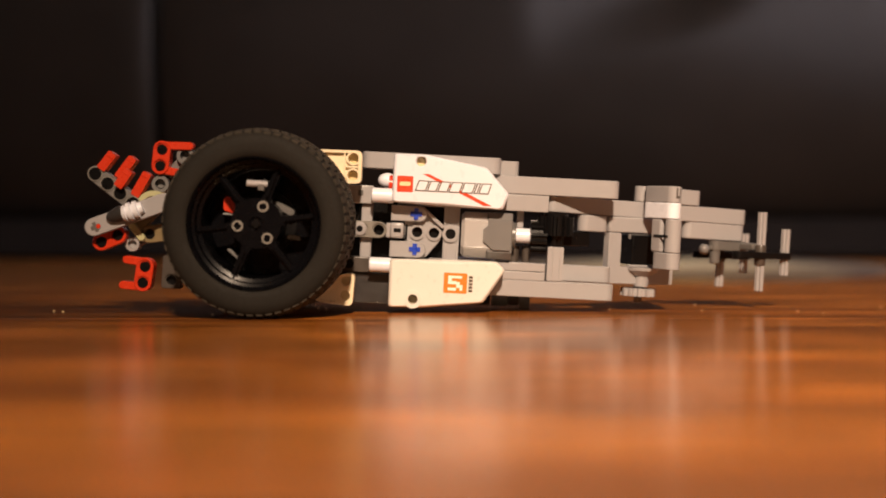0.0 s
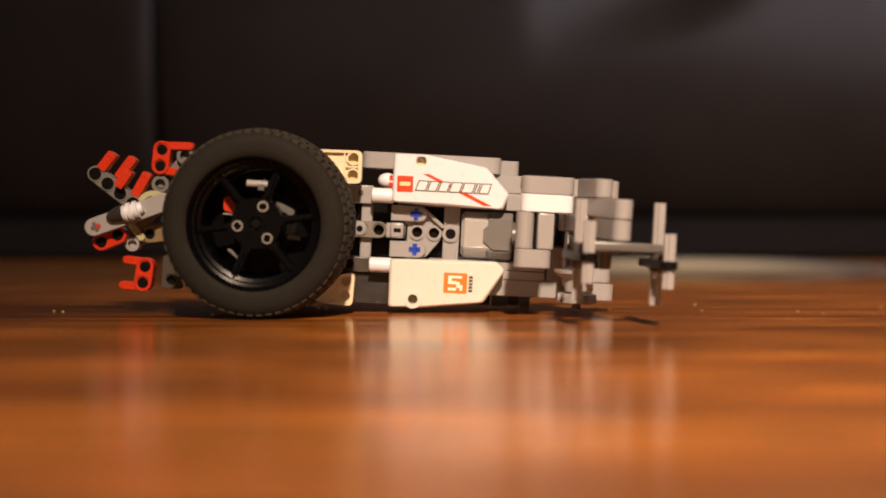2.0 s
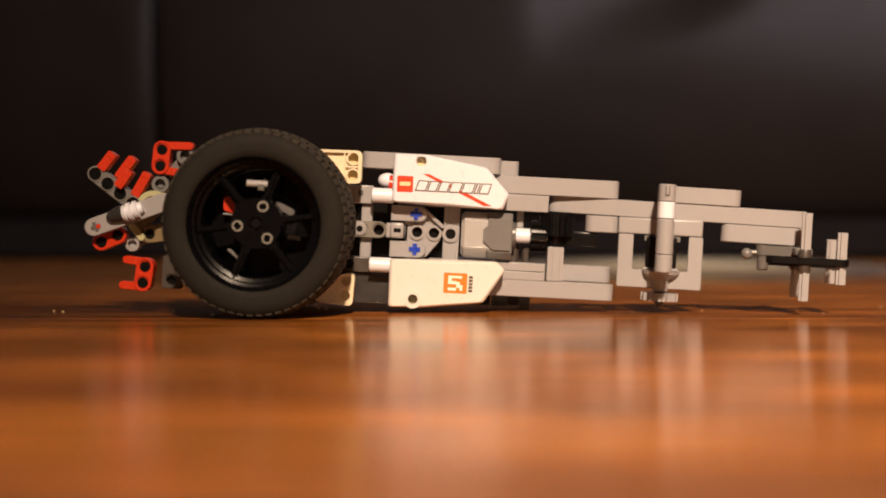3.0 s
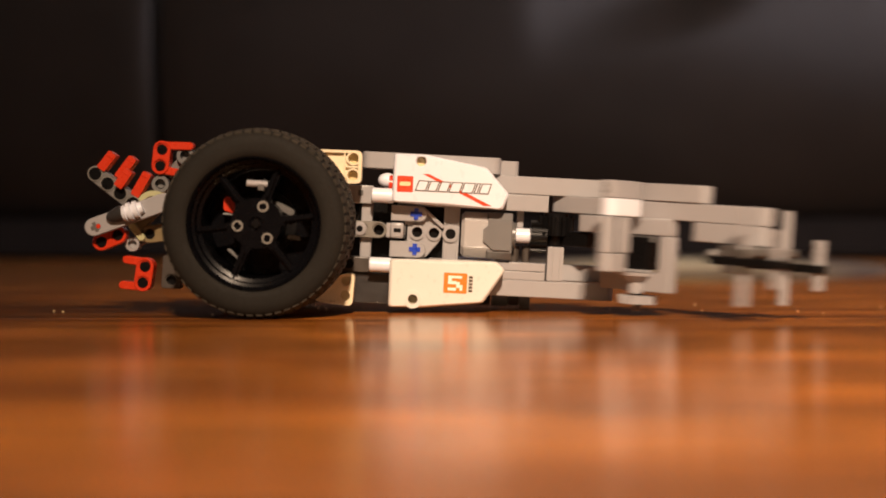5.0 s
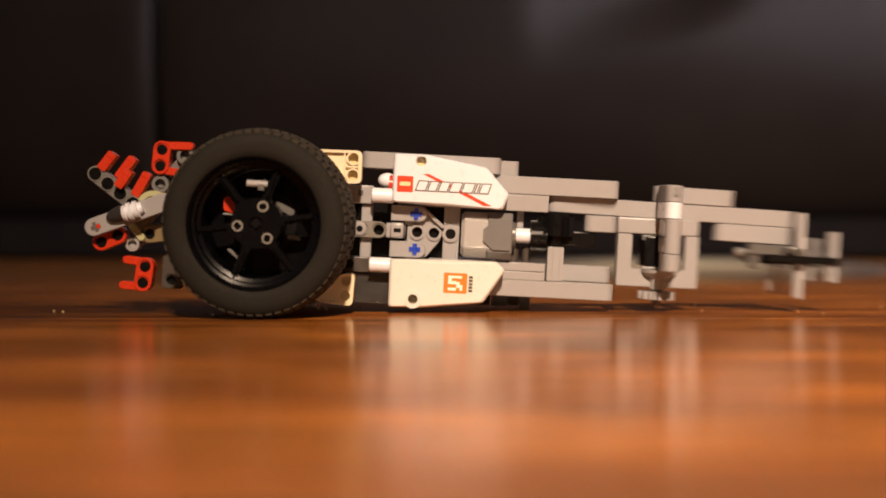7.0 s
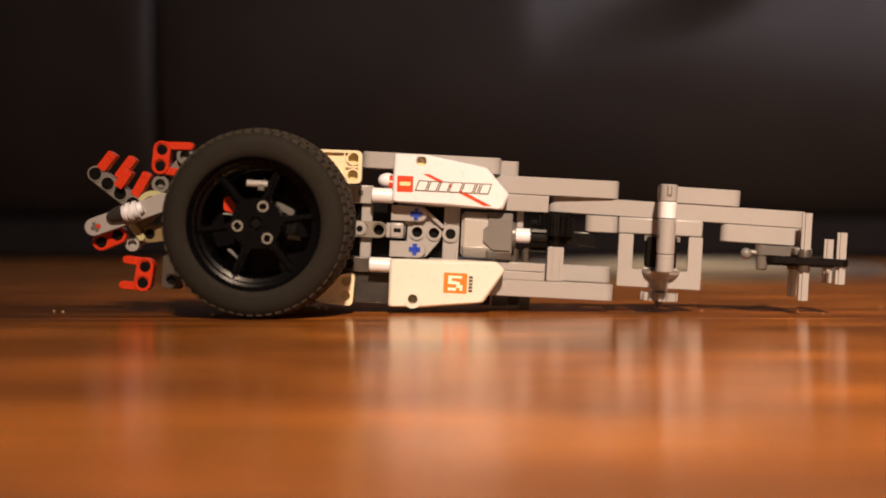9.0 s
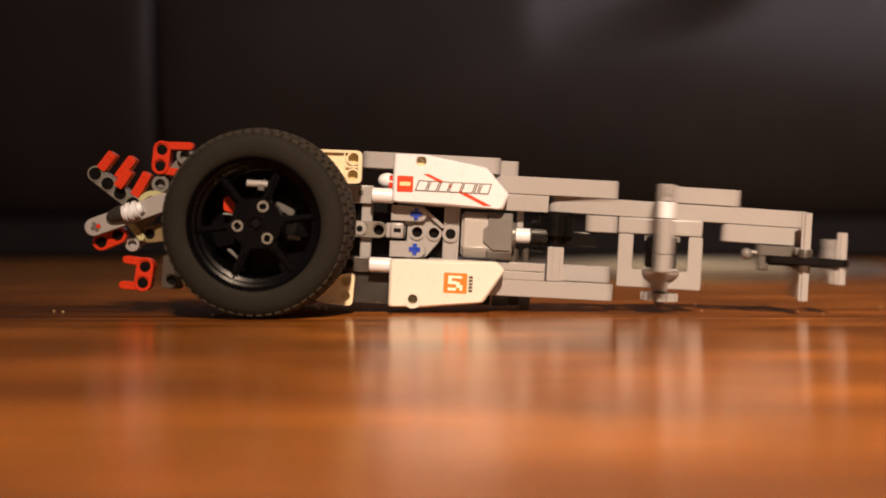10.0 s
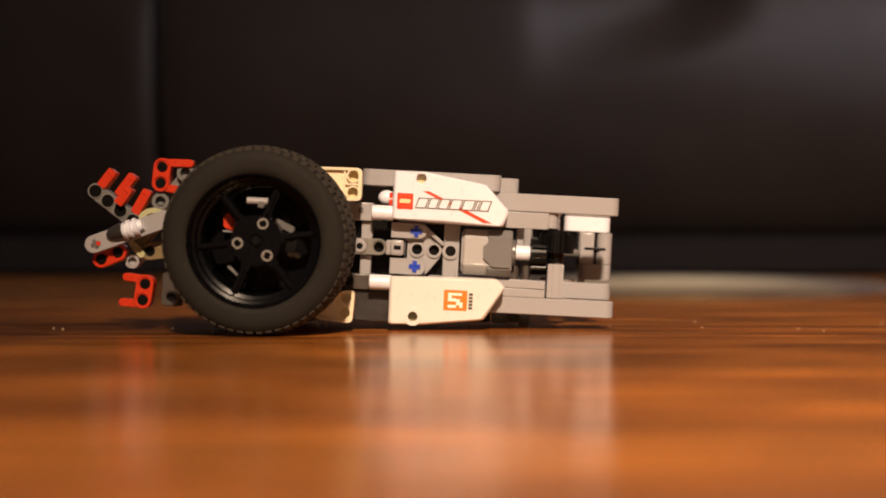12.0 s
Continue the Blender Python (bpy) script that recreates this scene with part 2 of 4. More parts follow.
def block(x0, y0, z0, x1, y1, z1, bevel=0.5, bm=None):
    """A box with rounded edges."""
    bm = bm or bmesh.new()
    made = bmesh.ops.create_cube(bm, size=1, matrix=Matrix.Translation(((x0 + x1) / 2, (y0 + y1) / 2, (z0 + z1) / 2)) @ Matrix.Diagonal((x1 - x0, y1 - y0, z1 - z0, 1)))
    edges = {e for v in made["verts"] for e in v.link_edges}
    if bevel:
        bmesh.ops.bevel(bm, geom=list(edges), offset=bevel, segments=2, profile=0.5, affect="EDGES")
    return bm


def turned(profile, axis="x", at=(0, 0, 0), n=32, bm=None):
    """A solid of revolution: profile of (along, radius), round axis through at."""
    bm = bm or bmesh.new()
    rings = []
    for d, r in profile:
        ring = []
        for a, b in circle(0, 0, max(r, 0.001), n):
            p = AXES[axis](a, b, d)
            ring.append(bm.verts.new((p[0] + at[0], p[1] + at[1], p[2] + at[2])))
        rings.append(ring)
    for low, high in zip(rings, rings[1:]):
        for i in range(n):
            bm.faces.new((low[i - 1], low[i], high[i], high[i - 1]))
    bm.faces.new(rings[0])
    bm.faces.new(rings[-1])
    return bm


def cross_outline(x, y, r=2.4, w=0.9, turn=0.0):
    pts = [(w, r), (-w, r), (-w, w), (-r, w), (-r, -w), (-w, -w), (-w, -r), (w, -r), (w, -w), (r, -w), (r, w), (w, w)]
    c, s = math.cos(turn), math.sin(turn)
    return [(x + a * c - b * s, y + a * s + b * c) for a, b in pts]


def axle(x, y, lo, hi, axis="z", bm=None, size=2.4):
    """A rod of cross-shaped section."""
    return slab(bm or bmesh.new(), cross_outline(x, y, size), lo, hi, axis)


def gear(teeth, r, lo, hi, axis="x", at=(0, 0)):
    """A toothed wheel with a round bore."""
    outline = []
    for i in range(teeth):
        for k, rad in ((-0.30, r - 1.6), (-0.16, r), (0.16, r), (0.30, r - 1.6)):
            a = 2 * math.pi * (i + k) / teeth
            outline.append((at[0] + rad * math.cos(a), at[1] + rad * math.sin(a)))
    return slab(bmesh.new(), outline, lo, hi, axis, [circle(*at, 1.6, 12)])


# ---- the room ----
def room_box(name, x0, y0, z0, x1, y1, z1, mat, label, category):
    ob = part(name, block(x0 * 1000, y0 * 1000, z0 * 1000, x1 * 1000, y1 * 1000, z1 * 1000, 0), mat)
    return tagged(ob, label, category, kind="structure")


def build_room():
    room_box("wall_north", -2.6, 3.83, 0, 2.6, 3.95, 2.5, WALL_PAINT, "plain beige painted wall behind the black sofa", "wall")
    room_box("wall_west", -2.72, -2.6, 0, -2.6, 4.32, 2.5, WALL_PAINT, "plain beige painted side wall of the room", "wall")
    bm = bmesh.new()
    slab(bm, [(-2600, 0), (4320, 0), (4320, 2500), (-2600, 2500)], 2600, 2720, "x", [[(250, 950), (1750, 950), (1750, 2050), (250, 2050)]])
    tagged(part("wall_east", bm, WALL_PAINT), "beige painted side wall with a window opening", "wall", kind="structure")
    window = tagged(new("window_2"), "white framed side window with dim blue dusk outside", "window", kind="structure")
    bm = bmesh.new()
    slab(bm, [(250, 950), (1750, 950), (1750, 2050), (250, 2050)], 2630, 2690, "x", [[(300, 1000), (970, 1000), (970, 2000), (300, 2000)], [(1030, 1000), (1700, 1000), (1700, 2000), (1030, 2000)]])
    part("window_frame", bm, STICKER_WHITE, window)
    for y in (300, 1030):
        part("pane", block(2656, y, 1000, 2664, y + 670, 2000, 0), DUSK, window)
    room_box("ceiling", -2.72, -2.72, 2.5, 2.72, 4.32, 2.6, CEILING_PAINT, "plain white painted ceiling over the room", "ceiling")
    room_box("wall_south", -2.72, -2.72, 0, 2.72, -2.6, 2.5, WALL_PAINT, "plain beige painted wall of the room", "wall")


def build_floor():
    """One subfloor with separate boards that run along x."""
    floor = part("floor", block(-2600, -2720, -60, 2600, 4200, -12.5, 0), DARK_WOOD)
    tagged(floor, "glossy dark cherry wooden floor of long narrow boards", "floor", kind="structure")
    width, length = 195.0, 1290.0
    rows = [-2600.0] + [-2400.0 + width * k for k in range(34)] + [4200.0]
    shapes = {}
    for row, (y0, y1) in enumerate(zip(rows, rows[1:])):
        first = -2600.0 + 120 + (row * 487 + 1209) % 1290
        ends = [-2600.0] + [first + length * k for k in range(5) if first + length * k < 2500] + [2600.0]
        for x0, x1 in zip(ends, ends[1:]):
            # row across y = 0: darker tone at left, paler at right; rows 11, 14, 15 paler
            wood = (FLOOR_DARK if x0 < -200 else FLOOR_PALE) if y0 < 0 < y1 else FLOOR_PALE if row in (11, 14, 15) else FLOOR
            size = (round(x1 - x0), round(y1 - y0), wood.name)
            if size not in shapes:
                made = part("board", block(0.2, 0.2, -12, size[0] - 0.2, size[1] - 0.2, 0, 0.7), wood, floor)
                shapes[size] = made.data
            else:
                made = new("board", shapes[size])
                made.parent = floor
            made.location = (x0 * MM, y0 * MM, 0)


CREASE = 0.18


def build_sofa():
    """A black leather sofa that turns its upholstered back to the toy: two wide panels, seat and arms."""
    sofa = tagged(new("sofa"), "black leather sofa with smooth wide back panels on low feet", "sofa")
    sofa.location = (0, 2.93, 0)

    def cushion(name, x0, y0, z0, x1, y1, z1, bevel, bulge=0.0):
        bm = bmesh.new()
        bmesh.ops.create_cube(bm, size=1)
        bmesh.ops.subdivide_edges(bm, edges=bm.edges[:], cuts=9, use_grid_fill=True)
        cx, cy, cz = (x0 + x1) / 2, (y0 + y1) / 2, (z0 + z1) / 2
        for v in bm.verts:
            p = v.co * 2
            q = [0.0, 0.0, 0.0]
            for k, size in enumerate((x1 - x0, y1 - y0, z1 - z0)):
                q[k] = p[k] * size / 2
            side = 1 - max(abs(p.x), 0.0) ** 6
            top = 1 - max(abs(p.z), 0.0) ** 6
            if p.y < -0.99:
                q[1] -= bulge * (1 - (p.z - 0.25) ** 2) - bevel * (1 - side * top)
            v.co = (cx + q[0], cy + q[1], cz + q[2])
        return part(name, bm, LEATHER, sofa, smooth=70)

    def step(lo, hi, v):
        k = min(1.0, max(0.0, (v - lo) / (hi - lo)))
        return k * k * (3 - 2 * k)

    def back_panel(x0, x1, z0=116, z1=820, creased=False):
        """A taut padded panel; one has a slanting crease, above which the leather leans towards the window."""
        bm = bmesh.new()
        nx, nz = 90, 44
        grid = []
        for j in range(nz + 1):
            row = []
            for i in range(nx + 1):
                u, v = 2 * i / nx - 1, 2 * j / nz - 1
                x, z = x0 + (x1 - x0) * i / nx, z0 + (z1 - z0) * j / nz
                y = -75 * (1 - (v - 0.42) ** 2) + 16 * (1 - (1 - abs(u) ** 24) * (1 - abs(v) ** 8))
                if creased:
                    over = (z - 517) * 0.957 - (x - 245) * 0.289
                    y += step(-70, 130, over) * step(150, 300, x) * (1 - step(600, 860, x)) * (x - 200) * CREASE
                    y += 3.0 * math.sin(x / 130 + z / 210) * math.sin(z / 90 - x / 400)
                row.append(bm.verts.new((x, y, z)))
            grid.append(row)
        for low, high in zip(grid, grid[1:]):
            for i in range(nx):
                bm.faces.new((low[i], low[i + 1], high[i + 1], high[i]))
        rim = grid[0][:] + [row[-1] for row in grid[1:]] + grid[-1][-2::-1] + [row[0] for row in grid[-2:0:-1]]
        back = [bm.verts.new((p.co.x, 160, p.co.z)) for p in rim]
        for i in range(len(rim)):
            bm.faces.new((rim[i - 1], rim[i], back[i], back[i - 1]))
        bm.faces.new(back)
        part("back_panel", bm, LEATHER, sofa, smooth=50)

    back_panel(-2050, -784)
    back_panel(-758, 1900, creased=True)
    part("skirt", block(-2030, 40, 14, 1880, 60, 114, 3), SKIRT, sofa, "dark brown cloth skirt under the seat")
    for x0, x1 in ((-2000, -782), (-758, 600), (618, 1880)):
        cushion("seat_cushion", x0, 180, 200, x1, 860, 440, 10, 0)
    cushion("base", -2040, 165, 112, 1890, 870, 196, 4)
    for x0, x1 in ((-2260, -2055), (1905, 2110)):
        cushion("armrest", x0, 10, 112, x1, 885, 640, 20)
    for x in (-1950, 0, 1800):
        for y in (80, 800):
            part("foot", turned([(0, 22), (118, 32)], "z", (x, y, 0), 16), DARK_WOOD, sofa)


def build_lit_patch():
    """A low oval rug, added in front of the sofa to stand in for lit floor, out of focus behind the toy."""
    bm = bmesh.new()
    n = 72
    rings = []
    for k, (grow, z) in enumerate(((1.0, 0.0), (1.0, 4.0), (0.985, 6.0), (0.5, 6.2))):
        rings.append([bm.verts.new((330 * grow * math.cos(2 * math.pi * i / n), 1130 * grow * math.sin(2 * math.pi * i / n), z)) for i in range(n)])
    for low, high in zip(rings, rings[1:]):
        for i in range(n):
            bm.faces.new((low[i - 1], low[i], high[i], high[i - 1]))
    bm.faces.new(rings[0])
    bm.faces.new(rings[-1])
    rug = part("rug", bm, LIT_PATCH)
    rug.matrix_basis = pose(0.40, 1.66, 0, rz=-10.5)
    tagged(rug, "added long oval brown rug, its pale middle a painted patch of light", "rug")


def build_lamp():
    """The lit lamp behind the camera that lights the toy."""
    x, y, z = (v * 1000 for v in LAMP_AT)
    lamp = tagged(new("floor_lamp"), "brass floor lamp with a dark cone shade, switched on", "lamp")
    part("base", turned([(0, 120), (12, 118), (22, 16)], "z", (x, y - 60, 0), 32), BRASS, lamp)
    part("stand", turned([(20, 11), (z - 30, 9)], "z", (x, y - 60, 0), 24), BRASS, lamp)
    aim = (lamp_light.matrix_world.to_3x3() @ Vector((0, 0, -1))).to_track_quat("X", "Z").to_matrix().to_4x4()
    bm = bmesh.new()
    rings = [[bm.verts.new((d, a, b)) for a, b in circle(0, 0, rad, 32)] for d, rad in ((-120, 20), (-90, 34), (20, 78), (20, 76), (-88, 32), (-116, 18))]
    for low, high in zip(rings, rings[1:]):
        for i in range(32):
            bm.faces.new((low[i - 1], low[i], high[i], high[i - 1]))
    bm.transform(Matrix.Translation((x, y + 130, z)) @ aim)
    part("shade", bm, DARK_WOOD, lamp)
    bm = bmesh.new()
    bmesh.ops.create_uvsphere(bm, u_segments=20, v_segments=12, radius=24, matrix=Matrix.Translation((x, y + 130, z)) @ aim @ Matrix.Translation((-78, 0, 0)))
    part("bulb", bm, SHADE, lamp, "glowing warm bulb")
    part("neck", beam((y - 60, z - 32), (y + 20, z + 30), x - 6, x + 6, "x", 7, holes=False), BRASS, lamp)


# ---- the toy vehicle ----
TILT = pose(0.0535, -0.0013, 0.0303, 1.77, 2.94, 0)


def wheel_mesh_tyre():
    """A low-profile tyre with a ribbed tread; its axis is y, its outer face at -22."""
    bm = bmesh.new()
    profile = [(-18.5, 28.6), (-20.8, 28.9), (-21.6, 29.8), (-21.9, 31.6), (-22.0, 34.0), (-21.7, 36.2), (-20.9, 37.9), (-19.6, 39.1), (-15.5, 40.1), (-8, 40.8), (8, 40.8), (15.5, 40.1), (20.2, 38.9), (21.4, 37.8), (22.0, 36.2), (22.0, 29.8), (21.5, 29.0), (18.5, 28.6)]
    n = 96
    rings = [[bm.verts.new((a, y, b)) for a, b in circle(0, 0, r, n)] for y, r in profile]
    for low, high in zip(rings, rings[1:] + rings[:1]):
        for i in range(n):
            bm.faces.new((low[i - 1], low[i], high[i], high[i - 1]))
    return bm


def tread_mesh():
    """Small tread blocks in five staggered rows round the tyre."""
    bm = bmesh.new()
    def height(y):
        return 41.7 - 2.4 * (abs(y) / 20.6) ** 3.2

    for k, (y0, y1) in enumerate(((-19.9, -14.4), (-13.2, -5.0), (-4.0, 4.0), (5.0, 13.2), (14.4, 19.9))):
        for i in range(60):
            a = 2 * math.pi * (i + 0.5 * (k % 2)) / 60
            half = 0.036
            vs = [bm.verts.new(((height(y) + up) * math.cos(a + s), y, (height(y) + up) * math.sin(a + s))) for up in (-1.6, -0.15) for y in (y0, y1) for s in (-half, half)]
            for q in ((0, 1, 3, 2), (4, 6, 7, 5), (0, 4, 5, 1), (2, 3, 7, 6), (0, 2, 6, 4), (1, 5, 7, 3)):
                bm.faces.new([vs[j] for j in q])
    return bm


def rim_mesh():
    """A black rim: deep barrel, lip and six flat spokes round a hub."""
    bm = bmesh.new()
    n = 64
    rings = [[bm.verts.new((a, y, b)) for a, b in circle(0, 0, r, n)] for y, r in
             ((-20.4, 29.0), (-21.0, 28.4), (-20.0, 27.6), (-17.5, 27.2), (-16.9, 25.9), (-13.9, 25.6), (-13.2, 24.0), (8.0, 23.6), (17.0, 26.5), (17.0, 29.0))]
    for low, high in zip(rings, rings[1:] + rings[:1]):
        for i in range(n):
            bm.faces.new((low[i - 1], low[i], high[i], high[i - 1]))
    for i in range(6):
        a = 2 * math.pi * i / 6 + 0.17
        c, s = math.cos(a), math.sin(a)
        pts = [(6, -3.2), (14, -1.6), (24.6, -1.5), (24.6, 1.5), (14, 1.6), (6, 3.2)]
        slab(bm, [(u * c - v * s, u * s + v * c) for u, v in pts], -13.5, -8.5, "y")
        pts = [(12.5, -0.5), (25.2, -0.35), (25.2, 0.35), (12.5, 0.5)]
        slab(bm, [(u * c - v * s, u * s + v * c) for u, v in pts], -15.2, -13.3, "y")
    turned([(-12.5, 11.2), (-13.6, 10.9), (-13.6, 3.0), (-12.4, 2.8)], "y", n=32, bm=bm)
    turned([(-12.0, 11.0), (6, 11.0)], "y", n=32, bm=bm)
    turned([(6.0, 23.4), (9.0, 23.4)], "y", n=48, bm=bm)
    return bm


def build_wheel(car, x, y, z, turn, mirrored=False):
    wheel = part("rear_wheel", wheel_mesh_tyre(), RUBBER, car, "wide black rubber tyre with a ribbed tread", smooth=40)
    tagged(part("tread", tread_mesh(), TREAD, wheel), kind="stuff")
    rim = part("rim", rim_mesh(), RIM_BLACK, wheel, "black six-spoke plastic rim")
    for i in range(3):
        a = radians(turn + 120 * i)
        bm = bmesh.new()
        slab(bm, circle(8 * math.cos(a), 8 * math.sin(a), 2.45, 20), -14.4, -13.0, "y", [circle(8 * math.cos(a), 8 * math.sin(a), 1.65, 16)])
        for k in range(2):
            b = a + 0.6 + math.pi * k
            slab(bm, circle(8 * math.cos(a) + 1.7 * math.cos(b), 8 * math.sin(a) + 1.7 * math.sin(b), 0.5, 8), -14.9, -14.3, "y")
        part("pin", bm, TAIL_GREY, wheel, "pale hollow connector pin end")
    bm = axle(0, 0, -13.9, 30, "y", size=1.9)
    part("axle", bm, BLACK, wheel)
    wheel.matrix_basis = pose(x * MM, y * MM, z * MM, 1.0, 0, 179 if mirrored else -1.0)
    return wheel


def panel_mesh(points, lo, hi, hole, boss=False):
    """A fairing panel: domed outer face, rounded rim, one pin hole."""
    bm = bmesh.new()
    cx, cz = sum(p[0] for p in points) / len(points), sum(p[1] for p in points) / len(points)
    outline = rounded(points, 1.5, 4)

    def inset(k):
        out = []
        for a, b in outline:
            d = math.hypot(a - cx, b - cz)
            out.append((cx + (a - cx) * (1 - k / d), cz + (b - cz) * (1 - k / d)))
        return out
    rows = [[bm.verts.new((a, y, b)) for a, b in inset(k)] for y, k in ((lo, 1.5), (lo + 0.4, 0.8), (lo + 1.1, 0.25), (lo + 2.0, 0.0), (hi, 0.0))]
    for lower, upper in zip(rows, rows[1:]):
        for i in range(len(lower)):
            bm.faces.new((lower[i - 1], lower[i], upper[i], upper[i - 1]))
    ring = [[bm.verts.new((a, y, b)) for a, b in circle(*hole, r, 20)] for y, r in ((lo, 2.6), (lo + 0.4, 2.3), (hi, 2.3))]
    for lower, upper in zip(ring, ring[1:]):
        for i in range(20):
            bm.faces.new((lower[i - 1], lower[i], upper[i], upper[i - 1]))
    for k in (0, -1):
        edges = [bm.edges.get((row[i - 1], row[i])) for row in (rows[k], ring[k]) for i in range(len(row))]
        bmesh.ops.triangle_fill(bm, use_beauty=True, use_dissolve=False, edges=edges)
    if boss:
        slab(bm, circle(*hole, 4.3, 24), lo - 0.5, hi, "y", [circle(*hole, 2.3, 24)])
    return bm


def strip(points, y, thick=0.12):
    """A sticker or print: a very thin slab on a face that looks towards -y."""
    return slab(bmesh.new(), points, y - thick, y, "y")


def build_panels(car):
    front = -18.0
    upper = part("side_panel", panel_mesh([(-78.4, 41.3), (-64, 41.5), (-34.8, 36.8), (-23.6, 24.8), (-26.3, 17.4), (-58, 18.0), (-78.6, 18.6)], front, -9, (-65.6, 38.2)), WHITE, car, "white pointed plastic fairing with printed stickers")
    part("emblem", strip(box_outline(-76.4, 23.5, -68.9, 31.0, 0.5), front), STICKER_RED, upper, "red square sticker")
    part("emblem_mark", strip(rounded([(-75.4, 26.4), (-70.2, 26.4), (-69.9, 28.3), (-75.1, 28.3)], 0.8), front - 0.12), STICKER_PALE, upper)
    part("stripe", strip([(-64.6, 32.4), (-61.6, 32.4), (-31.6, 18.9), (-35.6, 18.9)], front - 0.02), STICKER_RED, upper, "thin red diagonal stripe sticker")
    # tan disc gives the inside of the pin hole its shaded tone
    part("hole_shade", turned([(-13.5, 2.25), (-11, 2.25)], "y", (-65.6, 0, 38.2), 16), TAN, upper)
    x = -68.0
    for w in (5.2, 4.6, 4.8, 5.4, 5.6, 1.9, 4.8):
        z0, z1, lean = 24.3, 29.3, 1.6
        part("print_bar", strip([(x, z0), (x + w, z0), (x + w + lean, z1), (x + lean, z1)], front - 0.14), STICKER_DARK, upper)
        k = 0.46
        part("print_fill", strip([(x + k + 0.2, z0 + k), (x + w - k, z0 + k), (x + w + lean - k - 0.2, z1 - k), (x + lean + k, z1 - k)], front - 0.28), WHITE, upper)
        x += w + 0.35
    lower = part("side_panel", panel_mesh([(-78.1, -8.2), (-52, -7.4), (-27.7, -7.0), (-23.6, -10.8), (-33.3, -26.6), (-62, -30.2), (-78, -30.6)], front, -9, (-66.4, -26.4), True), IVORY, car, "ivory pointed plastic fairing with an orange sticker")
    part("hole_shade", turned([(-13.0, 2.25), (-11, 2.25)], "y", (-66.4, 0, -26.4), 16), OLIVE, lower)
    part("emblem", strip(box_outline(-52.3, -22.6, -41.4, -13.1, 0.4), front), STICKER_ORANGE, lower, "orange square sticker")
    for x0, z0, x1, z1 in ((-50.3, -15.6, -43.8, -14.4), (-50.3, -18.4, -48.6, -15.6), (-48.6, -18.4, -46.4, -16.9), (-46.4, -20.0, -44.8, -17.2), (-44.8, -21.2, -43.4, -18.6), (-50.3, -21.4, -46.4, -20.0)):
        part("emblem_mark", strip([(x0, z0), (x1, z0), (x1, z1), (x0, z1)], front - 0.12), STICKER_WHITE, lower)
    for i in range(5):
        z = -21.8 + 1.6 * i
        part("print_bar", strip([(-40.6, z), (-38.8, z), (-38.8, z + 1.2), (-40.6, z + 1.2)], front), STICKER_DARK, lower)
    part("side_panel", panel_mesh([(-78.1, -8.2), (-52, -7.4), (-27.7, -7.0), (-23.6, -10.8), (-33.3, -26.6), (-62, -30.2), (-78, -30.6)], 30, 38, (-66.4, -26.4)), WHITE, car)
    part("axle_stub", turned([(-88.2, 3.0), (-87.8, 3.5), (-78, 3.5)], "x", (0, -12.5, 21.4), 24), WHITE, car)
    part("axle_stub", turned([(-87.8, 3.0), (-87.4, 3.5), (-77.5, 3.5)], "x", (0, -12.5, -11.3), 24), WHITE, car)


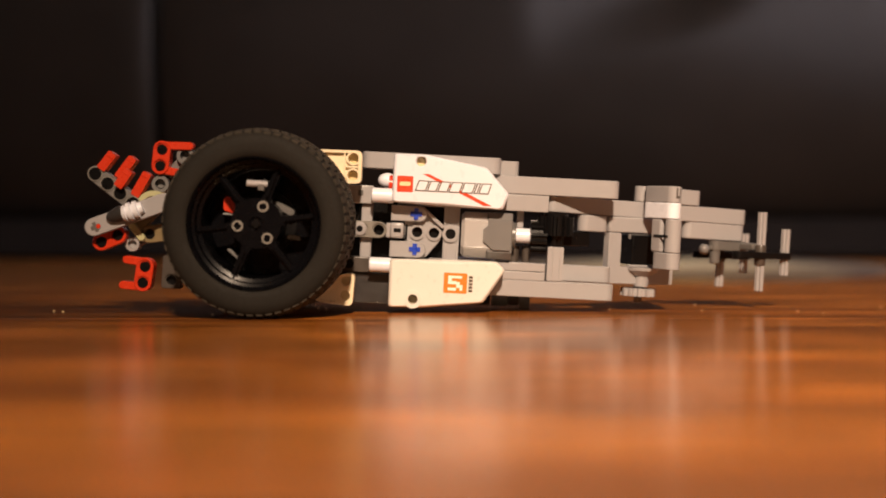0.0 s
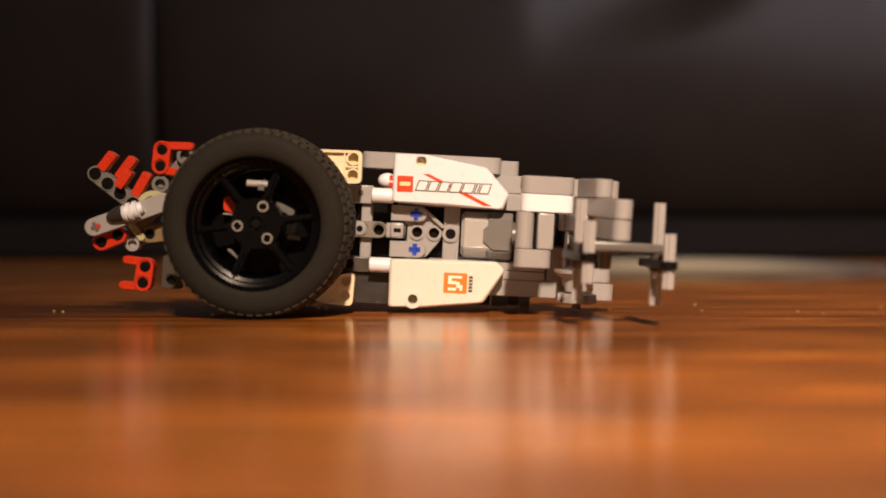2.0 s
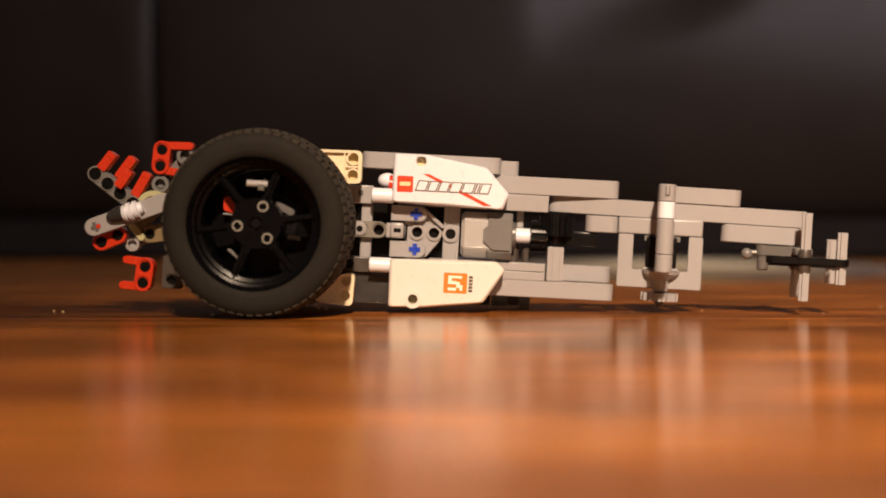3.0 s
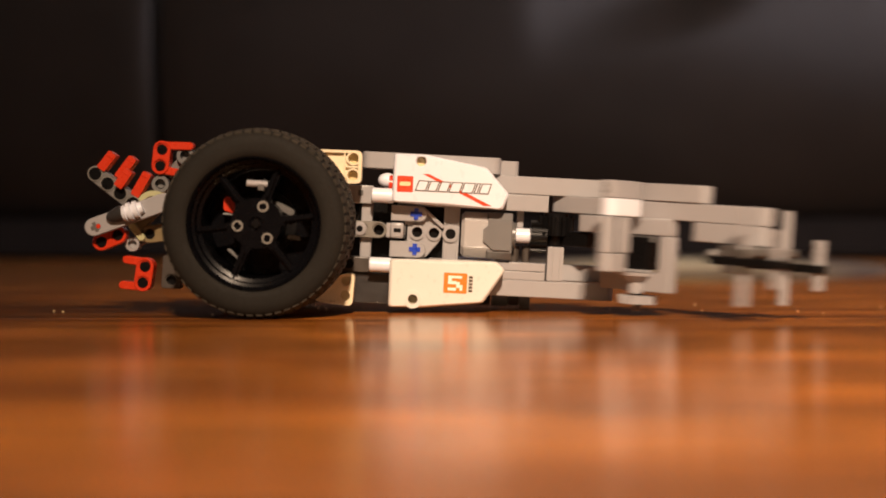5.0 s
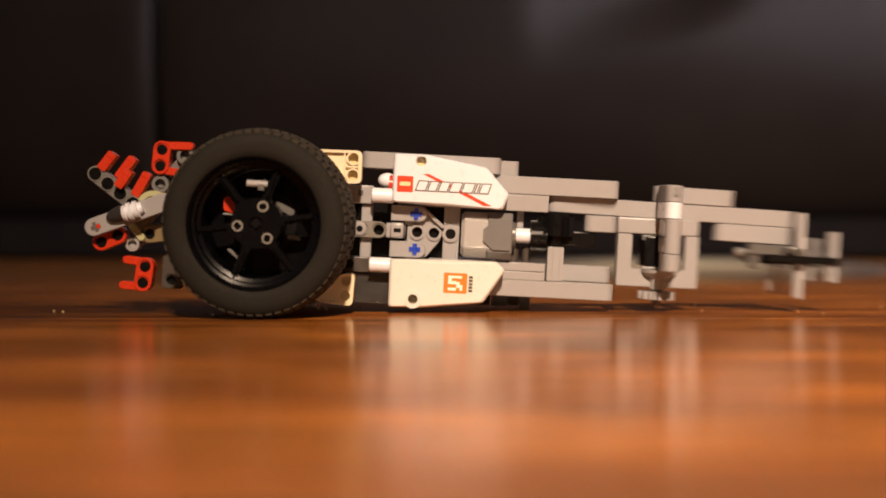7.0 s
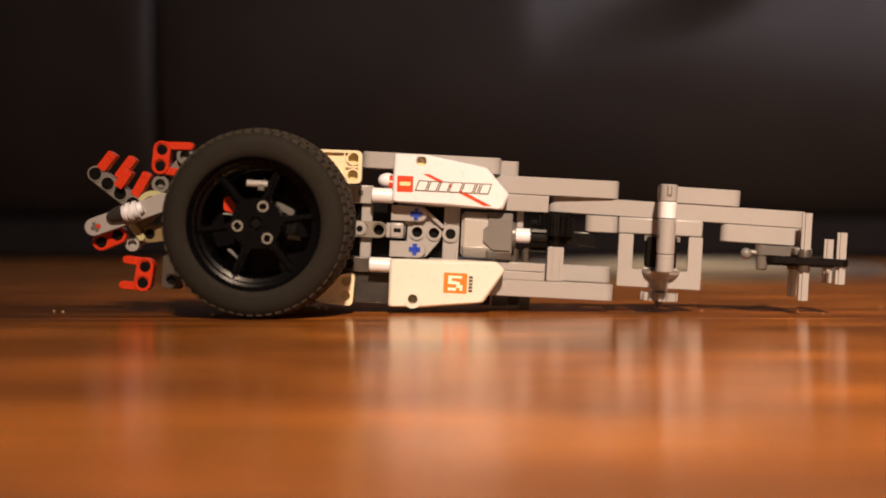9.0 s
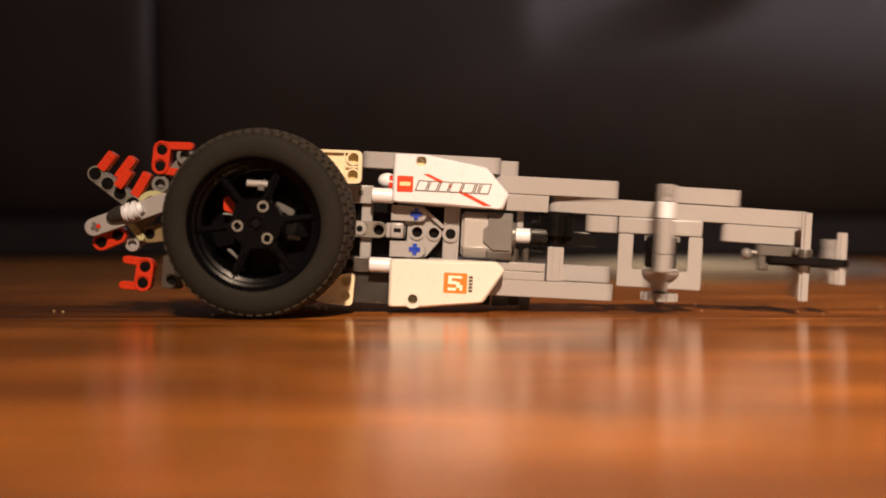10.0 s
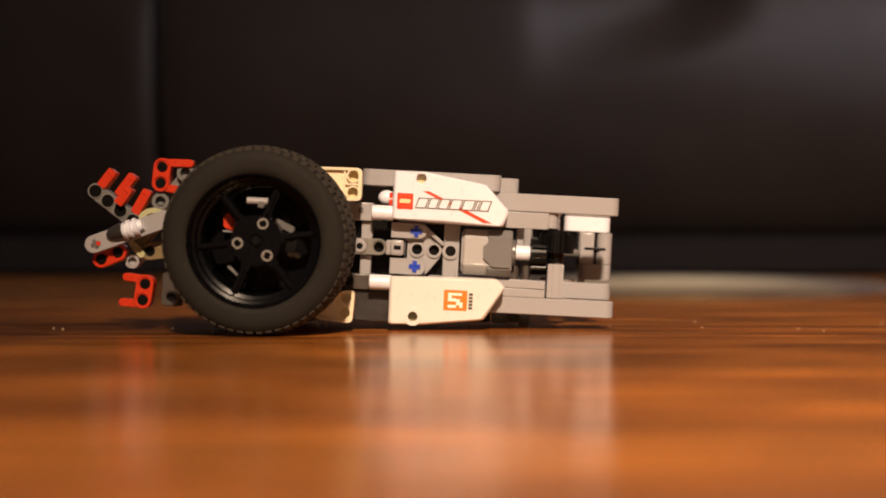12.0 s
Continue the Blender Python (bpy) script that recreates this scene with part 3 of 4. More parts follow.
def build_frame(car):
    """The beams, connectors and motor between the fairings."""
    part("top_beam", beam((-70.8, -1.5), (25.4, -1.5), 25.4, 33.9), GREY, car)
    part("bottom_beam", beam((-54.6, -1.5), (25.2, -1.5), -23.5, -15.5), GREY, car)
    for y in (-5, 8):
        part("upper_beam", beam((-90, y), (-31.6, y), 34.1, 41.9), GREY, car)
    part("upper_beam", beam((-62, 1.5), (-21.4, 1.5), 33.4, 41.0, r=2.4, holes=False), GREY, car)
    part("middle_beam", block(-76, -5.4, 17.3, -4.2, 2.4, 25.2, 0.4), GREY, car)
    part("lower_beam", block(-60, -5.4, -15.4, -4.4, 2, -11.4, 0.35), GREY, car)
    part("bottom_beam", beam((-35, 8), (24.6, 8), -15.4, -7.5), GREY, car)
    part("lower_beam", block(-60, -5.4, -11.2, -4.4, 2, -7.2, 0.35), GREY, car)
    def grooved(k):
        h = 3.8 - k
        side = [(-h, -h), (-2.0, -h), (-2.0, -h + 0.9), (-1.3, -h + 0.9), (-1.3, -h), (1.5, -h), (1.5, -h + 0.6), (2.1, -h + 0.6), (2.1, -h), (h, -h), (h, h), (-h, h)]
        return [(0.4 + a, -1.5 + b) for a, b in side]
    bm = chamfered(bmesh.new(), grooved, -15.4, 1.1, "z", c=0.4)
    part("pivot_post", bm, GREY, car)
    # motor
    def octagon(k, h=10.8, cut=4.2, z=5.0):
        h -= k
        return [(-h, z - h + cut), (-h + cut, z - h), (h - cut, z - h), (h, z - h + cut), (h, z + h - cut), (h - cut, z + h), (-h + cut, z + h), (-h, z + h - cut)]
    motor = part("motor", chamfered(bmesh.new(), octagon, -45.2, -27.0, "x", c=1.6), MOTOR, car, "light grey motor housing with chamfered sides")
    part("motor_cap", chamfered(bmesh.new(), lambda k: octagon(k, 11.0, 3.2), -33.0, -21.0, "x", c=0.5), MID_GREY, motor, "darker grey motor end cap")
    part("motor_wedge", slab(bmesh.new(), [(-30.5, 11.6), (-34.8, 8.0), (-34.8, 2.4), (-30.0, -1.6), (-22, -1.6), (-22, 11.6)], -12.2, -10.6, "y"), MID_GREY, motor)
    part("motor_band", block(-44.0, -11.2, -1.2, -31.0, -10.2, -0.5, 0.2), MOTOR, motor)
    part("motor_nose", turned([(-21.2, 6.4), (-19.4, 6.4), (-19.0, 5.8)], "x", (0, 0, 5.4), 24), DARK_GREY, motor)
    part("gear_post", turned([(-9.0, 2.0), (1.0, 2.0)], "z", (-13.2, 4.5, 0), 16), UMBER, car)
    part("gear_post", turned([(-9.0, 2.6), (0.5, 2.6)], "z", (-19.2, 5.5, 0), 16), UMBER, car)
    part("rear_bar", block(-18.5, 3, 9.0, -15.2, 9, 17.4, 0.4), GREY, car)
    # vertical beam with a round ear beside the motor
    bm = block(-53.8, -4, -9.4, -46.0, 3.8, 18.6, 0.5)
    part("upright_beam", slab(bm, circle(-50.2, 4.8, 4.0, 24), -5.2, 3.0, "y", [circle(-50.2, 4.8, 2.5, 24)]), GREY, car)
    for x in (-53.6, -47.4):
        for z0, z1 in ((-8.6, 0.4), (9.2, 17.8)):
            part("upright_edge", block(x, -4.7, z0, x + 1.2, -4.05, z1, 0.2), GREY, car)
    # black disc in the ear's hole stands in for the shade inside
    part("hole_shade", turned([(-5.0, 2.55), (-2.0, 2.55)], "y", (-50.2, 0, 4.8), 20), BLACK, car)
    # triangular plate with holes
    corners = [(-72.8, 16.6), (-65.3, 16.9), (-55.0, 7.2), (-54.7, 1.8), (-62.1, -7.8), (-71.5, -8.3)]
    cx, cz = -64.5, 4.8
    shape = lambda k: [(cx + (a - cx) * (1 - k / 10), cz + (b - cz) * (1 - k / 10)) for a, b in rounded(corners, 1.6, 3)]
    part("triangle_plate", chamfered(bmesh.new(), shape, -4.6, 0, "y", [(-58.1, 4.8, 2.5), (-66.2, 4.8, 2.5)]), GREY, car)
    for x in (-58.1, -66.2):
        bm = slab(bmesh.new(), circle(x, 4.8, 3.7, 24), -5.6, -4.7, "y", [circle(x, 4.8, 2.6, 24)])
        part("bushing", bm, GREY, car)
        part("hole_shade", turned([(-2.2, 2.5), (-0.5, 2.5)], "y", (x, 0, 4.8), 20), BLACK, car)
    part("brace", beam((-63.6, 16.1), (-54.2, 8.0), -7.4, -4.7, "y", 0.9, holes=False), GREY, car)
    for z0, z1, zp in ((9.8, 17.2, 13.5), (-7.4, 0.2, -3.3)):
        h = (z1 - z0) / 2
        shape = lambda k: [(-78.8 + k, z0 + k)] + [(-65.5 + (h - k) * math.cos(a), z0 + h + (h - k) * math.sin(a)) for a in (math.pi * (i / 10 - 0.5) for i in range(11))] + [(-78.8 + k, z1 - k)]
        box = part("connector", chamfered(bmesh.new(), shape, -8.6, 0, "y"), GREY, car, "light grey connector with a blue cross pin")
        part("cross_pin", slab(bmesh.new(), cross_outline(-66.9, zp, 2.7, 1.05), -9.3, -7.5, "y"), BLUE, box, "bright blue cross pin end")
    part("slot_gap", block(-71.8, -6.0, 1.0, -70.8, -4.0, 8.4, 0), BLACK, car)
    # the row of connectors between the wheel and the fairings
    bm = beam((-101, 5.0), (-84.4, 5.0), -8, 0, "y", 3.9)
    part("connector_beam", bm, TAIL_GREY, car)
    part("hole_shade", turned([(-3.0, 2.35), (-1.0, 2.35)], "y", (-84.4, 0, 5.0), 20), BLACK, car)
    part("bush", block(-79.0, -9.6, 1.5, -72.4, -2.0, 8.9, 1.2), GREY, car)
    part("bush_slot", block(-77.2, -9.9, 4.3, -73.8, -9.4, 6.3, 0.2), BLACK, car)
    part("bush_neck", block(-81, -7.6, 1.6, -76, -1, 8.6, 0.6), GREY, car)
    part("bush", turned([(-9.0, 2.6), (-8.6, 3.3), (-7.0, 3.3)], "y", (-93.4, 0, 5.2), 20), GREY, car)
    part("hole_shade", turned([(-9.3, 1.5), (-8.4, 1.5)], "y", (-93.4, 0, 5.2), 16), BLACK, car)
    part("upright_bar", block(-93.2, -4, -9.0, -87.8, 3, 17.0, 0.6), GREY, car)
    part("bar_slot", block(-95.2, -4.2, 8.8, -94.0, -2.0, 16.4, 0.2), BLACK, car)
    part("cross_bar", block(-101, -7, 17.2, -87.8, 1, 25.8, 0.5), GREY, car)
    part("bar_slot", block(-95.0, -7.2, 20.8, -92.6, -6.6, 23.6, 0.2), DARK_GREY, car)
    part("cross_bar", block(-101, -9, -15.4, -87.4, 0, -8.2, 0.5), UMBER, car)
    part("hole_shade", turned([(-9.3, 2.3), (-8.0, 2.3)], "y", (-97.6, 0, -11.6), 16), BLACK, car)
    part("end_block", block(-101, -6, -30.4, -76.5, 2, -15.6, 0.7), CHARCOAL, car, "charcoal plastic block")
    # black filler added behind the connectors so that the gaps stay dark
    part("gap_filler", block(-112, 6, -20, -46, 20, 24, 1.0), BLACK, car, "plain black filler block behind the connectors")
    bm = bmesh.new()
    bmesh.ops.create_uvsphere(bm, u_segments=24, v_segments=14, radius=3.5, matrix=Matrix.Translation((-81.6, -5.0, 28.8)) @ Matrix.Diagonal((1.25, 1, 1, 1)))
    part("ball", bm, WHITE, car, "small white round knob")
    part("ball_band", turned([(-80.5, 4.3), (-78.0, 4.3)], "x", (0, -6, 27.0), 24), RED, car)
    # pale corner brackets
    for name, pts, holes in (("corner_bracket", [(-92.6, 26.2), (-92.8, 41.3), (-112, 41.0), (-114, 39.6), (-103, 30.0), (-101.4, 26.0)], ((-96.6, 37.6), (-96.6, 29.8))),
                             ("corner_bracket", [(-93.4, -15.3), (-94.0, -30.4), (-108.5, -29.6), (-113, -27.6), (-104.0, -19.5), (-100.0, -16.0)], ((-97.4, -18.9), (-97.6, -25.8)))):
        cx, cz = sum(p[0] for p in pts) / 6, sum(p[1] for p in pts) / 6
        shape = lambda k, pts=pts, cx=cx, cz=cz: [(cx + (a - cx) * (1 - k / 9), cz + (b - cz) * (1 - k / 9)) for a, b in rounded(pts, 2.6, 5)]
        bracket = part(name, chamfered(bmesh.new(), shape, -24.4, -19, "y", [(*h, 2.4) for h in holes], 0.3), CREAM, car, "cream white corner bracket with two pin holes")
        part("rim_edge", slab(bmesh.new(), shape(0), -26.6, -24.5, "y", [shape(1.5)]), CREAM, bracket)
        for h in holes:
            part("boss_ring", slab(bmesh.new(), circle(*h, 3.3, 20), -26.4, -24.5, "y", [circle(*h, 2.5, 20)]), CREAM, bracket)
            part("hole_shade", turned([(-21.5, 2.4), (-20, 2.4)], "y", (h[0], 0, h[1]), 16), TAN, bracket)
        hz = (holes[0][1] + holes[1][1]) / 2
        part("rib", block(holes[0][0] - 3.6, -26.2, hz - 0.4, holes[0][0] + 3.4, -24.5, hz + 0.4, 0), CREAM, bracket)
        part("rib", block(holes[0][0] - 4.6, -26.2, holes[1][1] - 3.0, holes[0][0] - 3.8, -24.5, holes[0][1] + 3.0, 0), CREAM, bracket)
    # connectors of the far side that hang low under the beams
    for x0, x1, z0, mat in ((-43.8, -39.7, -31.7, GREY), (-35.7, -28.1, -31.1, BLACK), (-27.5, -19.5, -31.5, MID_GREY), (-19.2, -13.7, -30.8, UMBER), (-13.3, -7.9, -31.7, TAIL_GREY)):
        part("under_connector", chamfered(bmesh.new(), lambda k: box_outline(x0 + k, z0 + k, x1 - k, -16 - k, 1.2), 36, 44, "y"), mat, car)
    # pieces behind the spokes of the wheel
    part("hub_link", turned([(-139.4, 1.5), (-130.4, 1.5)], "x", (0, -63.5, 23.3), 16), GREY, car)
    part("hub_link", block(-134.6, -65, 20.4, -131.6, -61, 23.4, 0.4), DARK_GREY, car)
    part("hub_lever", slab(bmesh.new(), rounded([(-150.3, 11.1), (-145.8, 9.9), (-145.2, 13.9), (-148.6, 17.7), (-150.5, 16.1)], 1.2), -56, -50, "y"), RED, car, "red lever seen between the spokes")
    part("hub_lever", block((-150.7, 9.1)[0], -55, (-150.7, 9.1)[1], (-145.0, 9.4)[0], -50, (-150.7, 9.8)[1], 0.2), GREY, car)
    part("hub_lever", beam((-128.1, 14.7), (-121.0, 11.6), -54, -50, "y", 1.6, holes=False), DARK_GREY, car)
    part("hub_lever", beam((-121.2, 0.7), (-117.2, 0.4), -54, -50, "y", 1.2, holes=False), MID_GREY, car)
    part("hub_lever", beam((-147.5, -6.2), (-143.6, -9.4), -54, -50, "y", 0.8, holes=False), MID_GREY, car)
    part("axle_housing", turned([(-48, 14), (-20, 14), (40, 14)], "y", (-132.6, 0, 6.6), 24), BLACK, car)


def build_tail(car):
    """The red and grey connectors behind the rear axle."""
    bm = beam((-223.9, 24.8), (-205.2, 11.5), 2, 9.6, "y", 3.9)
    tail_beam = part("tail_beam", bm, MID_GREY, car, "grey beam with four round holes")
    (ax, az), (bx, bz) = (-223.9, 24.8), (-205.2, 11.5)
    for i in range(4):
        h = (ax + (bx - ax) * i / 3, az + (bz - az) * i / 3)
        part("boss_ring", slab(bmesh.new(), circle(*h, 3.55, 24), 1.5, 3.0, "y", [circle(*h, 3.1, 24)]), TAIL_GREY, tail_beam)
        # unlit insides of the beam's holes, painted as black discs
        part("hole_shade", turned([(1.9, 2.9), (8, 2.9)], "y", (h[0], 0, h[1]), 20), BLACK, tail_beam)
    # four red teeth that stand on the sloping beam
    for (ax, az), (bx, bz), y in (((-219.5, 29.8), (-215.7, 35.2), 3), ((-212.5, 26.1), (-207.3, 33.7), 9), ((-210.3, 21.8), (-206.9, 27.2), 0), ((-203.3, 17.8), (-198.8, 26.5), 4)):
        d = Vector((bx - ax, bz - az)).normalized()
        n = Vector((-d.y, d.x)) * 2.2
        ax, az = ax - d.x * 3.2, az - d.y * 3.2
        pts = [(ax - n.x, az - n.y), (bx - n.x, bz - n.y), (bx + n.x, bz + n.y), (ax + n.x, az + n.y)]
        tooth = part("red_tooth", chamfered(bmesh.new(), lambda k, pts=pts: rounded(pts, 1.1 - k, 3), y - 2, y + 5.4, "y"), RED, car)
        part("tooth_step", beam((bx - d.x * 2.4 - n.x * 0.6, bz - d.y * 2.4 - n.y * 0.6), (bx - d.x * 2.4 + n.x * 0.6, bz - d.y * 2.4 + n.y * 0.6), y - 2.3, y - 1.7, "y", 0.4, holes=False), RED, tooth)
    for a, b, tip_a, tip_b, y in (((-192.8, 38.3), (-193.3, 30.3), (-179.7, 39.0), (-184.9, 27.7), 4), ((-196.7, -18.3), (-197.5, -26.2), (-205.8, -16.0), (-207.1, -25.1), -4)):
        bm = beam(a, b, y, y + 7.6, "y", 4.2)
        clip = part("red_connector", bm, RED, car, "glossy red double pin connector")
        for hole, tip in ((a, tip_a), (b, tip_b)):
            side = 1 if tip[0] > hole[0] else -1
            dz = 2.6 if hole is a else -2.6
            part("arm", beam((hole[0] + side * 1.0, hole[1] + dz * 0.75), (tip[0], hole[1] + dz * 0.75 + (tip[1] - hole[1]) * 0.35), y + 0.6, y + 7.0, "y", 1.9, holes=False), RED, clip)
            # black disc just behind the face makes the hole look unlit
            part("hole_shade", turned([(y + 0.25, 2.45), (y + 6, 2.45)], "y", (hole[0], 0, hole[1]), 16), BLACK, clip)
    bm = beam((-218.4, -7.7), (-210.7, -4.0), -3, 4.6, "y", 4.2)
    clip = part("red_connector", bm, RED, car, "glossy red double pin connector")
    for x, z in ((-218.4, -7.7), (-210.7, -4.0)):
        part("hole_shade", turned([(-2.75, 2.45), (3, 2.45)], "y", (x, 0, z), 16), BLACK, clip)
    # the pale grey lever with a ribbed screw
    a, b = (-220.7, -0.6), (-188.1, 12.9)
    lever = part("tail_lever", beam(a, b, -9.0, -4.4, "y", 4.3, holes=False), GREY, car, "pale grey lever with a ribbed sleeve")
    part("pin", slab(bmesh.new(), cross_outline(a[0] + 1.0, a[1] + 0.3, 2.2, 0.8, 0.5), -9.6, -8.8, "y"), DARK_GREY, lever)
    part("pin", turned([(-9.7, 1.1), (-8.8, 1.1)], "y", (a[0] + 2.4, 0, a[1] + 0.6), 12), RED, lever)
    bm = bmesh.new()
    d = (Vector((b[0], 0, b[1])) - Vector((a[0], 0, a[1]))).normalized()
    turn = d.to_track_quat("X", "Z").to_matrix().to_4x4()
    turned([(-1.5, 1.2), (0, 2.6), (3, 3.5), (6, 3.9), (7, 3.2)], "x", n=20, bm=bm)
    bm.transform(Matrix.Translation(((-212.8, 4.4)[0], -10, (-212.8, 4.4)[1])) @ turn)
    part("knob", bm, CHARCOAL, lever)
    bm = turned([(0, 2.6), (0.5, 3.6), (2.0, 4.2), (2.3, 3.3), (3.1, 3.3), (3.4, 4.5), (5.0, 4.5), (5.3, 3.3), (6.1, 3.3), (6.4, 4.3), (8.0, 4.3), (8.4, 3.0), (10.5, 2.6)], "x", n=24)
    bm.transform(Matrix.Translation(((-207.2, 6.0)[0], -10, (-207.2, 6.0)[1])) @ turn)
    part("ribbed_sleeve", bm, WHITE, lever, "ribbed off-white sleeve")
    # tan and dark pieces close to the tyre
    arc = [(-195.4 + r * math.cos(radians(a)), 10.0 + r * math.sin(radians(a))) for r, turns in ((8.2, range(15, 196, 15)), (5.6, range(195, 14, -15))) for a in turns]
    part("lime_hook", slab(bmesh.new(), arc, 2, 8, "y"), LIME, car, "pale lime curved connector")
    part("tan_hook", beam((-203.1, 0.1), (-191.4, 14.4), 3, 9, "y", 3.2, holes=False), OLIVE, car, "olive tan curved connector")
    part("tan_hook", beam((-204.9, 0.6), (-200.3, -4.6), 1, 6, "y", 1.8, holes=False), LIME, car)
    bm = beam((-196.6, -2.9), (-186.5, -1.2), 2, 9, "y", 4.3)
    part("tail_connector", bm, OLIVE, car)
    part("hole_shade", turned([(4, 2.4), (8, 2.4)], "y", ((-196.6, -2.9)[0], 0, (-196.6, -2.9)[1]), 16), BLACK, car)
    part("tail_pin", slab(bmesh.new(), circle(*(-204.6, -8.2), 3.4, 20), 2, 10, "y", [circle(*(-204.6, -8.2), 2.1, 20)]), GREY, car)
    part("tail_pin", beam((-204.6, -8.2), (-200.1, -5.2), 5, 9, "y", 2.6, holes=False), GREY, car)
    part("tail_ring", slab(bmesh.new(), circle(*(-193.3, 21.5), 4.2, 20), 6, 13, "y", [circle(*(-193.3, 21.5), 2.5, 20)]), MID_GREY, car)
    part("tail_ring", slab(bmesh.new(), circle(*(-181.8, 35.9), 4.2, 20), 6, 13, "y", [circle(*(-181.8, 35.9), 2.5, 20)]), MID_GREY, car)
    part("tail_bar", beam((-182.2, 36.0), (-193.8, 21.6), 10, 14, "y", 2.2, holes=False), MID_GREY, car)
    shape = lambda k: rounded([(-188.6 + k, -28.4 + k), (-179.0 - k, -28.4 + k), (-179.0 - k, -20.6), (-185.6, -12.6 - k), (-188.4 + k, -12.6 - k)], 1.6 - k, 3)
    part("tail_bracket", chamfered(bmesh.new(), shape, -4, 2, "y", [(-183.9, -24.2, 2.4)]), UMBER, car, "dark umber angled bracket with a pin hole")
    part("hole_shade", turned([(0, 2.4), (3, 2.4)], "y", ((-183.9, -24.2)[0], 0, (-183.9, -24.2)[1]), 16), BLACK, car)
    # two added black blocks stand in for the shade between tail and tyre
    part("tail_gap_filler", block(-190, 10, -24, -140, 26, 26, 1.2), BLACK, car, "plain black filler block between tail and tyre")
    part("tail_shade_bar", block(-186, 4, -24, -176, 10, 8, 0.6), BLACK, car)


def build_arm(car):
    """The swinging steering arm: its origin is the upright pivot, x along it, z up."""
    M = -1.5
    y0, y1 = -M - 3.85, -M + 3.85
    ym = -M
    def drooping(bm):
        """The long beams sag a little towards the front."""
        bm.transform(Matrix.Translation((30, 0, 21)) @ Matrix.Rotation(radians(0.9), 4, "Y") @ Matrix.Translation((-30, 0, -21)))
        return bm

    arm = part("steering_arm", drooping(beam((0, ym + 1.4), (113.4, ym + 1.4), 17.3, 25.2)), GREY, car, "long light grey beam that swings about an upright pivot")
    part("top_beam", drooping(beam((51.4, ym + 0.7), (82.6, ym + 0.7), 25.4, 33.2)), GREY, arm)
    part("short_beam", beam((18, ym), (26, ym), 9.2, 17.1), GREY, arm)
    part("long_beam", drooping(beam((82.2, ym + 1.4), (112.8, ym + 1.4), 8.8, 17.1)), GREY, arm)
    # open frame under the beam
    part("frame_bar", block(30.0, y0 + 0.4, 9.4, 69.6, y1 - 2.2, 17.1, 0.8), GREY, arm)
    bm = chamfered(bmesh.new(), lambda k: rounded([(30.4 + k, -16.0 + k), (70.0 - k, -16.0 + k), (70.0 - k, 9.2 - k), (63.4, 9.2 - k), (63.4, -7.4), (37.4, -7.4), (37.4, 9.2 - k), (30.4 + k, 9.2 - k)], 0.9, 3), y0 + 0.4, y1 - 2.2, "y")
    part("open_frame", bm, GREY, arm)
    part("black_box", block(43.6, y0 - 0.6, -6.2, 58.0, y1 + 8.0, 8.6, 0.8), BLACK, arm, "black plastic gearbox inside the open frame")
    part("box_edge", block(42.6, y0 - 0.4, -7.3, 59.0, y0 + 2.2, -6.3, 0.2), GREY, arm)
    part("box_edge", block(42.6, y0 + 1.0, 6.4, 59.4, y0 + 2.2, 8.9, 0.2), MID_GREY, arm)
    # sideways white beam, the beam on it and the posts under it
    part("cross_beam", beam((51.5, -7.2), (51.5, -23.2), 17.3, 25.0), WHITE, arm, "short white beam set crosswise")
    top = part("cross_beam", beam((51.5, -7.2), (51.5, -23.2), 25.2, 33.0, holes=False), GREY, arm)
    part("slot", block(50.4, -27.3, 27.4, 52.6, -26.6, 32.2, 0.1), DARK_GREY, top)
    part("slot_tongue", block(51.0, -27.5, 28.4, 52.0, -26.9, 32.4, 0.1), GREY, top)
    part("post", beam((51.5, -24.6), (51.5, -24.4), 1.0, 17.1), GREY, arm)
    part("post", block(47.7, -19.4, 1.0, 55.3, -12.0, 17.1, 0.9), GREY, arm)
    part("post_foot", beam((51.5, -24.6), (51.5, -16.2), -7.3, 0.8), GREY, arm)
    part("post_gap", block(50.0, -21.2, 0.5, 53.0, -18.6, 17.0, 0), BLACK, arm)
    part("pin", block(47.3, -25.4, 8.2, 48.0, -14.6, 9.4, 0.1), BLACK, arm)
    part("boss", turned([(-7.6, 9.0), (-9.0, 8.6), (-11.8, 4.2), (-17.0, 3.6)], "z", (51.0, -1.2, 0), 28), GREY, arm)
    # upright shaft and the small gear just over the floor
    part("foot_gear", gear(12, 8.8, -21.8, -18.0, "z", (51.0, 0.6)), GREY, arm, "small light grey gear close over the floor")
    part("foot_shaft", turned([(-25.2, 1.2), (-24.6, 2.0), (-22, 2.0), (-21.9, 2.6), (-14, 2.6)], "z", (51.0, 0.6, 0), 16), DARK_GREY, arm)
    # black drive gear on the pivot
    part("pivot_gear", gear(16, 8.8, 6.4, 15.6, "z", (0, 0)), BLACK, arm, "black toothed gear on the pivot")
    part("pivot_hub", turned([(1.6, 4.0), (6.4, 4.4), (6.6, 6.0), (17.2, 6.0)], "z", (0, 0, 0), 28), BLACK, arm)
    part("drive_block", block(3.0, ym - 2.0, 1.8, 20.0, ym + 6.0, 9.0, 0.8), BLACK, arm)
    # steering head: crosswise link, two levers and four upright rods
    part("cross_link", block(111.0, -13.0, 3.4, 119.0, 22.0, 7.0, 0.9), DARK_GREY, arm, "dark grey crosswise link")
